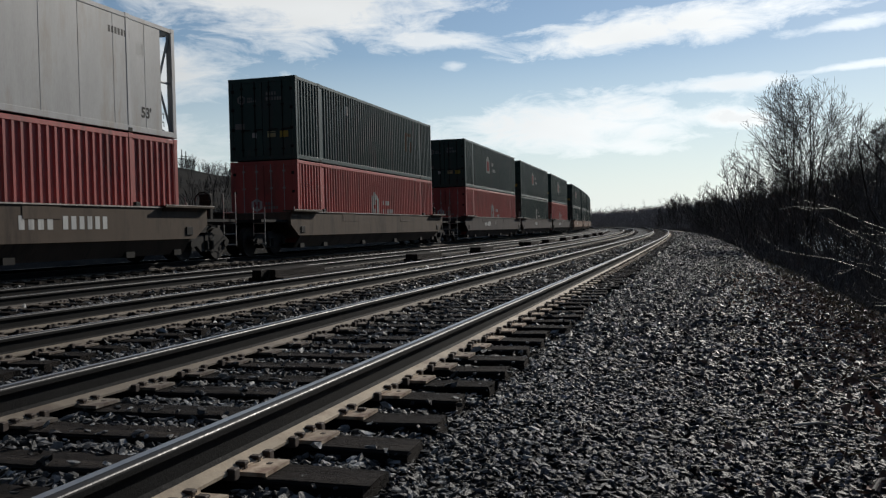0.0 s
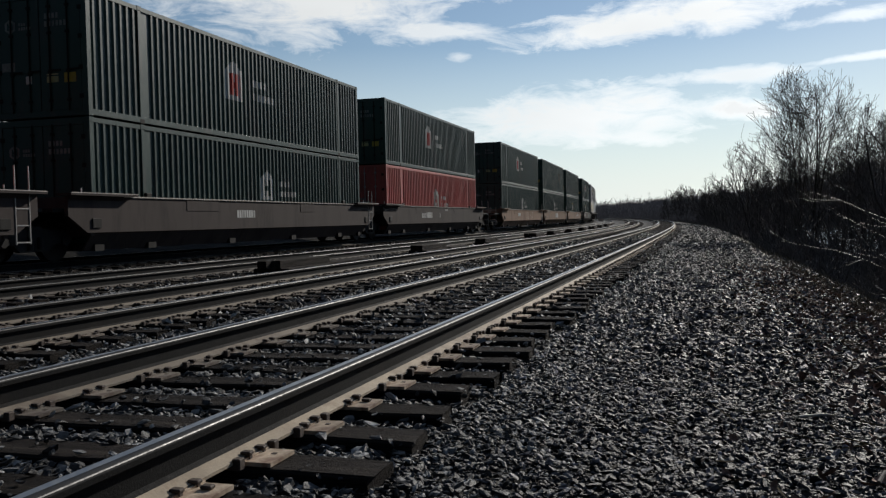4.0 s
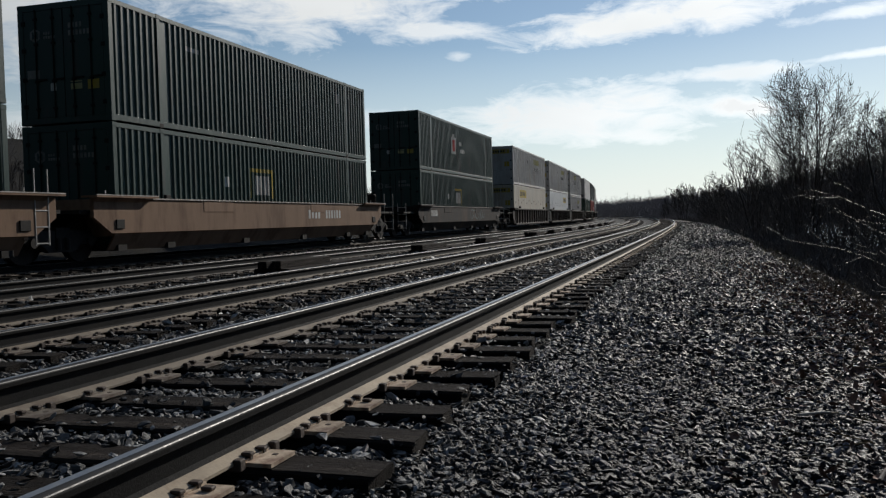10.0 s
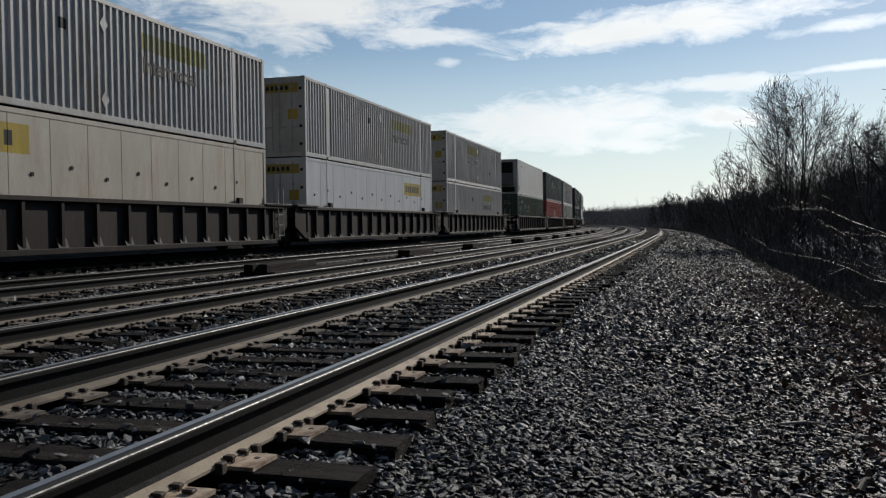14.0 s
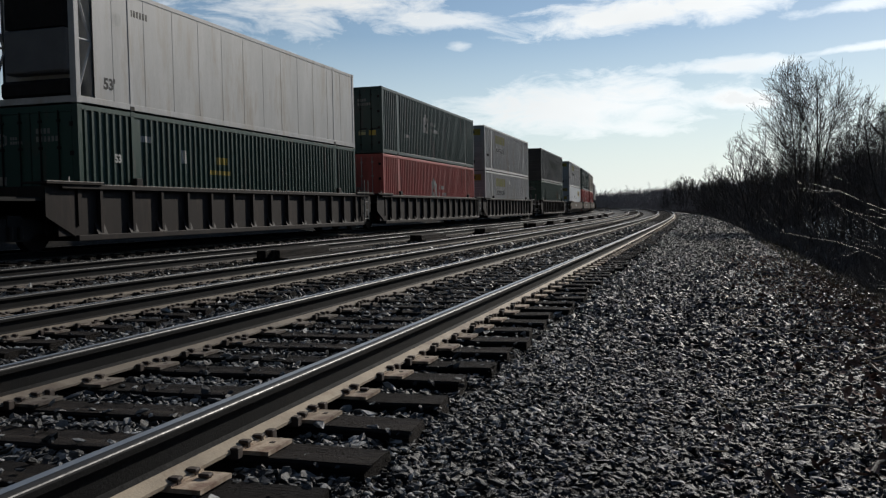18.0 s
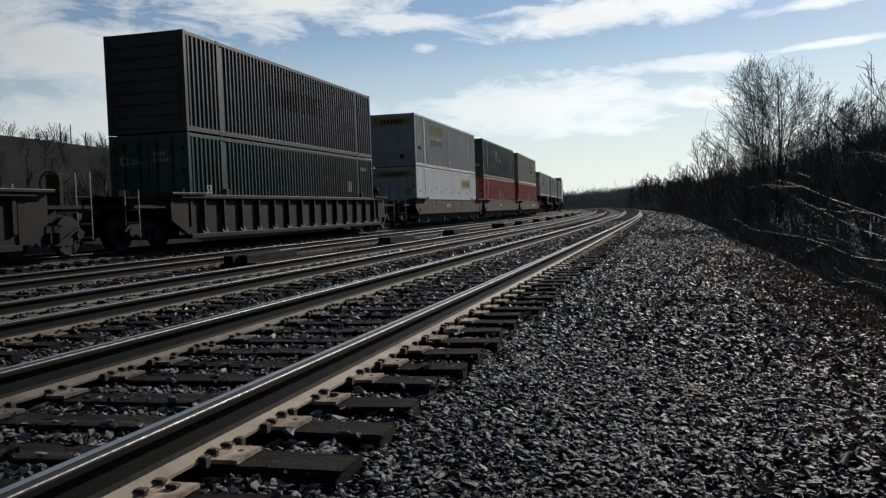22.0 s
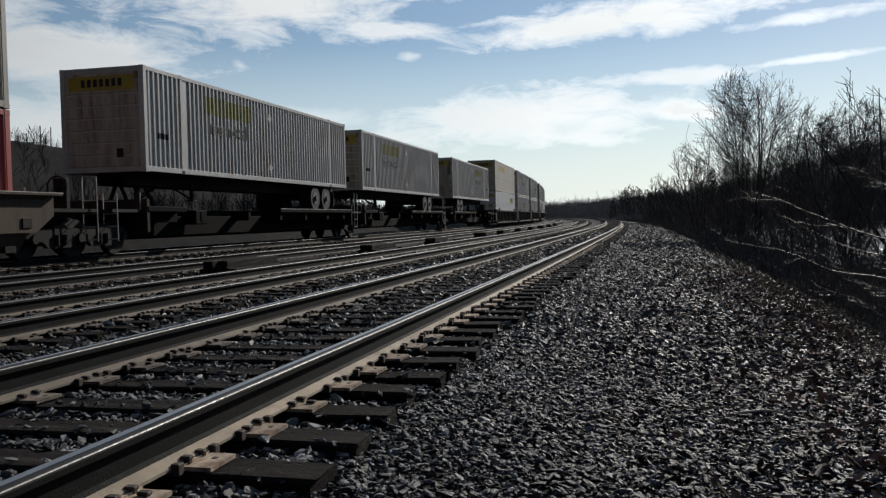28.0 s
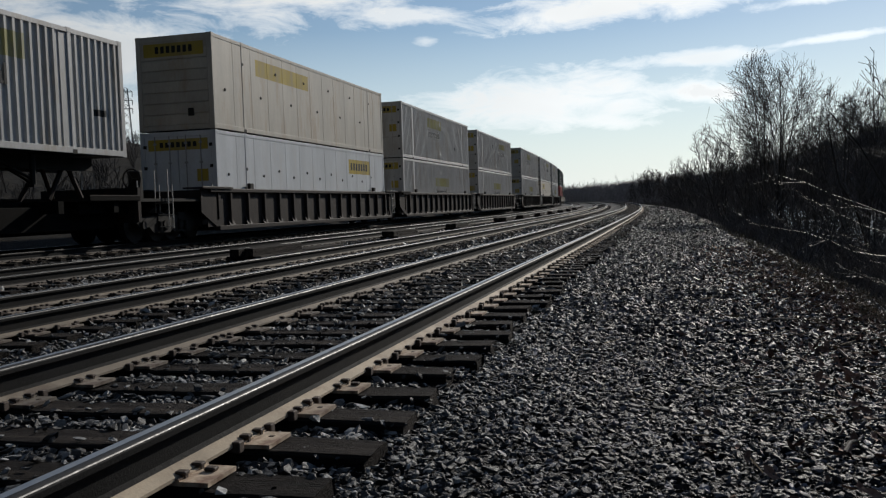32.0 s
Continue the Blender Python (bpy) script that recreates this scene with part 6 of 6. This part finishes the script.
def pylon(x, y, z, h):
    thing = tagged(new("pylon"), "grey lattice power pylon on the wooded hill", "pylon")
    w0, w1 = h * 0.085, h * 0.022
    corners = ((-1, -1), (1, -1), (1, 1), (-1, 1))
    for cx, cy in corners:
        bm = bmesh.new()
        rod(bm, (cx * w0, cy * w0, -1), (cx * w1, cy * w1, h), 0.13, 4)
        part("leg", bm, M["galvanised"], thing)
    bm = bmesh.new()
    steps = 10
    for k in range(steps):
        za, zb = h * k / steps, h * (k + 1) / steps
        wa, wb = w0 + (w1 - w0) * k / steps, w0 + (w1 - w0) * (k + 1) / steps
        for i in range(4):
            (ax, ay), (bx, by) = corners[i], corners[(i + 1) % 4]
            rod(bm, (ax * wa, ay * wa, za), (bx * wb, by * wb, zb), 0.06, 3)
            rod(bm, (bx * wa, by * wa, za), (ax * wb, ay * wb, zb), 0.06, 3)
    part("lattice", bm, M["galvanised"], thing)
    for k in (0.74, 0.85, 0.96):
        bm = bmesh.new()
        rod(bm, (-h * 0.085, 0, h * k), (h * 0.085, 0, h * k), 0.14, 4)
        rod(bm, (-h * 0.085, 0, h * k), (0, 0, h * k + 1.4), 0.07, 3)
        rod(bm, (h * 0.085, 0, h * k), (0, 0, h * k + 1.4), 0.07, 3)
        part("cross_arm", bm, M["galvanised"], thing)
        for sx in (-1, 1):
            bm = bmesh.new()
            rod(bm, (sx * h * 0.08, 0, h * k), (sx * h * 0.08, 0, h * k - 1.5), 0.11, 5)
            part("insulator", bm, M["steel_dark"], thing)
    thing.matrix_basis = pose(x, y, z, 0, 0, 40)


def mast(x, y, z, h, arms, r=0.22):
    thing = tagged(new("mast"), "thin dark mast of a substation on the hill", "mast", group="substation masts")
    bm = bmesh.new()
    rod(bm, (0, 0, -1), (0, 0, h), r, 8, r * 0.6)
    part("shaft", bm, M["steel_dark"], thing)
    for i in range(arms):
        bm = bmesh.new()
        rod(bm, (-1.6, 0, h * (0.72 + 0.1 * i)), (1.6, 0, h * (0.72 + 0.1 * i)), 0.09, 4)
        part("arm", bm, M["steel_dark"], thing)
    thing.matrix_basis = pose(x, y, z, 0, 0, 50)


def by_angle(azimuth, distance):
    a = radians(azimuth)
    return math.sin(a) * distance, math.cos(a) * distance


def hill_line():
    x, y = by_angle(-34.4, 300)
    pylon(x, y, 15.0, 24.5)
    for azimuth, top, arms in ((-38.12, 5.66, 0), (-37.55, 5.61, 0), (-36.72, 5.15, 0), (-38.86, 5.2, 1), (-38.5, 4.9, 2), (-37.85, 5.0, 1), (-33.0, 5.0, 1), (-32.75, 4.9, 2), (-39.3, 5.0, 1), (-35.6, 4.75, 1), (-35.2, 4.8, 2), (-36.1, 4.6, 1)):
        x, y = by_angle(azimuth, 270)
        mast(x, y, 15.0, math.tan(radians(top)) * 270 + 0.73 - 15.0, arms)
    # bus beams between the masts
    bus = tagged(new("substation_frame"), "dark steel frame of the substation on the hill", "substation")
    for a, b, top in ((-38.86, -38.12, 4.8), (-38.5, -37.85, 4.65), (-36.1, -35.2, 4.5)):
        (xa, ya), (xb, yb) = by_angle(a, 270), by_angle(b, 270)
        bm = bmesh.new()
        z = math.tan(radians(top)) * 270
        rod(bm, (xa, ya, z), (xb, yb, z), 0.16, 4)
        rod(bm, (xa, ya, z - 0.8), (xb, yb, z - 0.8), 0.1, 4)
        part("beam", bm, M["steel_dark"], bus)


hill_line()

# ---- litter along the foot of the bank ----
M["dry_grass"] = mat("dry_grass", (0.16, 0.125, 0.075), 0.8, var=0.4, scale=3.0, bump=0.0, per=0.5, island=True, spec=0.15)
M["dry_leaf"] = mat("dry_leaf", (0.17, 0.105, 0.078), 0.75, var=0.4, scale=6.0, bump=0.2, per=0.5, island=True, spec=0.2)
M["old_board"] = mat("old_board", (0.34, 0.31, 0.27), 0.7, var=0.35, scale=6.0, bump=0.4, fine=50.0, stretch=(0.3, 2, 2))


def litter():
    rnd = random.Random(31)
    grass = []
    for _ in range(5200):
        s = 3.5 + 34 * rnd.random() ** 1.6
        d = -1.75 - abs(rnd.gauss(0, 0.55))
        p = place(s, d)
        a, tip = rnd.uniform(0, 6.283), rnd.uniform(0.3, 1.3)
        ln = rnd.uniform(0.05, 0.22)
        q = p + Vector((math.cos(a) * math.sin(tip), math.sin(a) * math.sin(tip), math.cos(tip))) * ln
        grass.append((*p, *q, 0.0028, 0.0008))
    tagged(sticks("dry_grass", grass, M["dry_grass"]), "dry yellow-brown grass at the edge of the stones", "grass", kind="stuff")
    twigs = []
    for _ in range(420):
        s = 2.6 + 14 * rnd.random()
        d = -1.6 + rnd.gauss(0, 0.75)
        if d > 0.6:
            continue
        p = place(s, d) + Vector((0, 0, 0.03))
        a = rnd.uniform(0, 6.283)
        ln = rnd.uniform(0.05, 0.24)
        q = p + Vector((math.cos(a) * ln, math.sin(a) * ln, rnd.uniform(-0.005, 0.04)))
        twigs.append((*p, *q, 0.0045, 0.003))
    tagged(sticks("fallen_twigs", twigs, M["dry_grass"]), "thin fallen twigs among the stones", "twigs", kind="stuff")
    co, faces = [], []
    for _ in range(3600):
        s = 1.8 + 19 * rnd.random() ** 1.4
        d = -1.6 + rnd.gauss(0, 0.55)
        if d > 0.0:
            continue
        p = place(s, d) + Vector((0, 0, rnd.uniform(0.015, 0.045)))
        m = Euler((rnd.gauss(0, 0.5), rnd.gauss(0, 0.5), rnd.uniform(0, 6.283))).to_matrix() * rnd.uniform(0.02, 0.045)
        i = len(co)
        co += [p + m @ Vector(v) for v in ((-1, 0, 0.25), (-0.2, -0.55, 0.1), (0, 0, -0.1), (-0.2, 0.55, 0.1), (0.9, -0.3, 0.15), (1.2, 0, 0.3), (0.9, 0.3, 0.15))]
        faces += [(i, i + 1, i + 2), (i, i + 2, i + 3), (i + 1, i + 4, i + 2), (i + 4, i + 5, i + 2), (i + 5, i + 6, i + 2), (i + 6, i + 3, i + 2)]
    tagged(link("fallen_leaves", quick("fallen_leaves", np.array(co), np.array(faces)), M["dry_leaf"]), "dry brown leaves among the stones", "leaves", kind="stuff")
    bm = bmesh.new()
    prism(bm, [(-0.10, 0), (-0.06, 0.02), (0.07, 0.035), (0.11, 0.01), (0.08, -0.02), (-0.05, -0.03)], "z", 0, 0.012)
    board = part("splinter", bm, M["old_board"])
    p = place(6.55, -1.14)
    board.matrix_basis = pose(p.x, p.y, p.z + 0.05, 40, 25, 60)
    tagged(board, "pale broken wood splinter among the stones", "wood splinter")
    for i, (s, d, ln, a) in enumerate(((5.2, -0.62, 0.30, 35), (8.4, -0.9, 0.35, 160), (4.1, -0.75, 0.34, 70))):
        bm = bmesh.new()
        rod(bm, (-ln / 2, 0, 0), (ln * 0.1, 0.012, 0.008), 0.009, 6, 0.008)
        rod(bm, (ln * 0.1, 0.012, 0.008), (ln / 2, -0.01, 0.0), 0.008, 6, 0.005)
        stick = part("stick", bm, M["old_board"] if i != 2 else M["bark"])
        p = place(s, d)
        stick.matrix_basis = pose(p.x, p.y, p.z + 0.035, 0, 4, a)
        tagged(stick, "short broken stick lying on the stones", "stick")


litter()

motions()
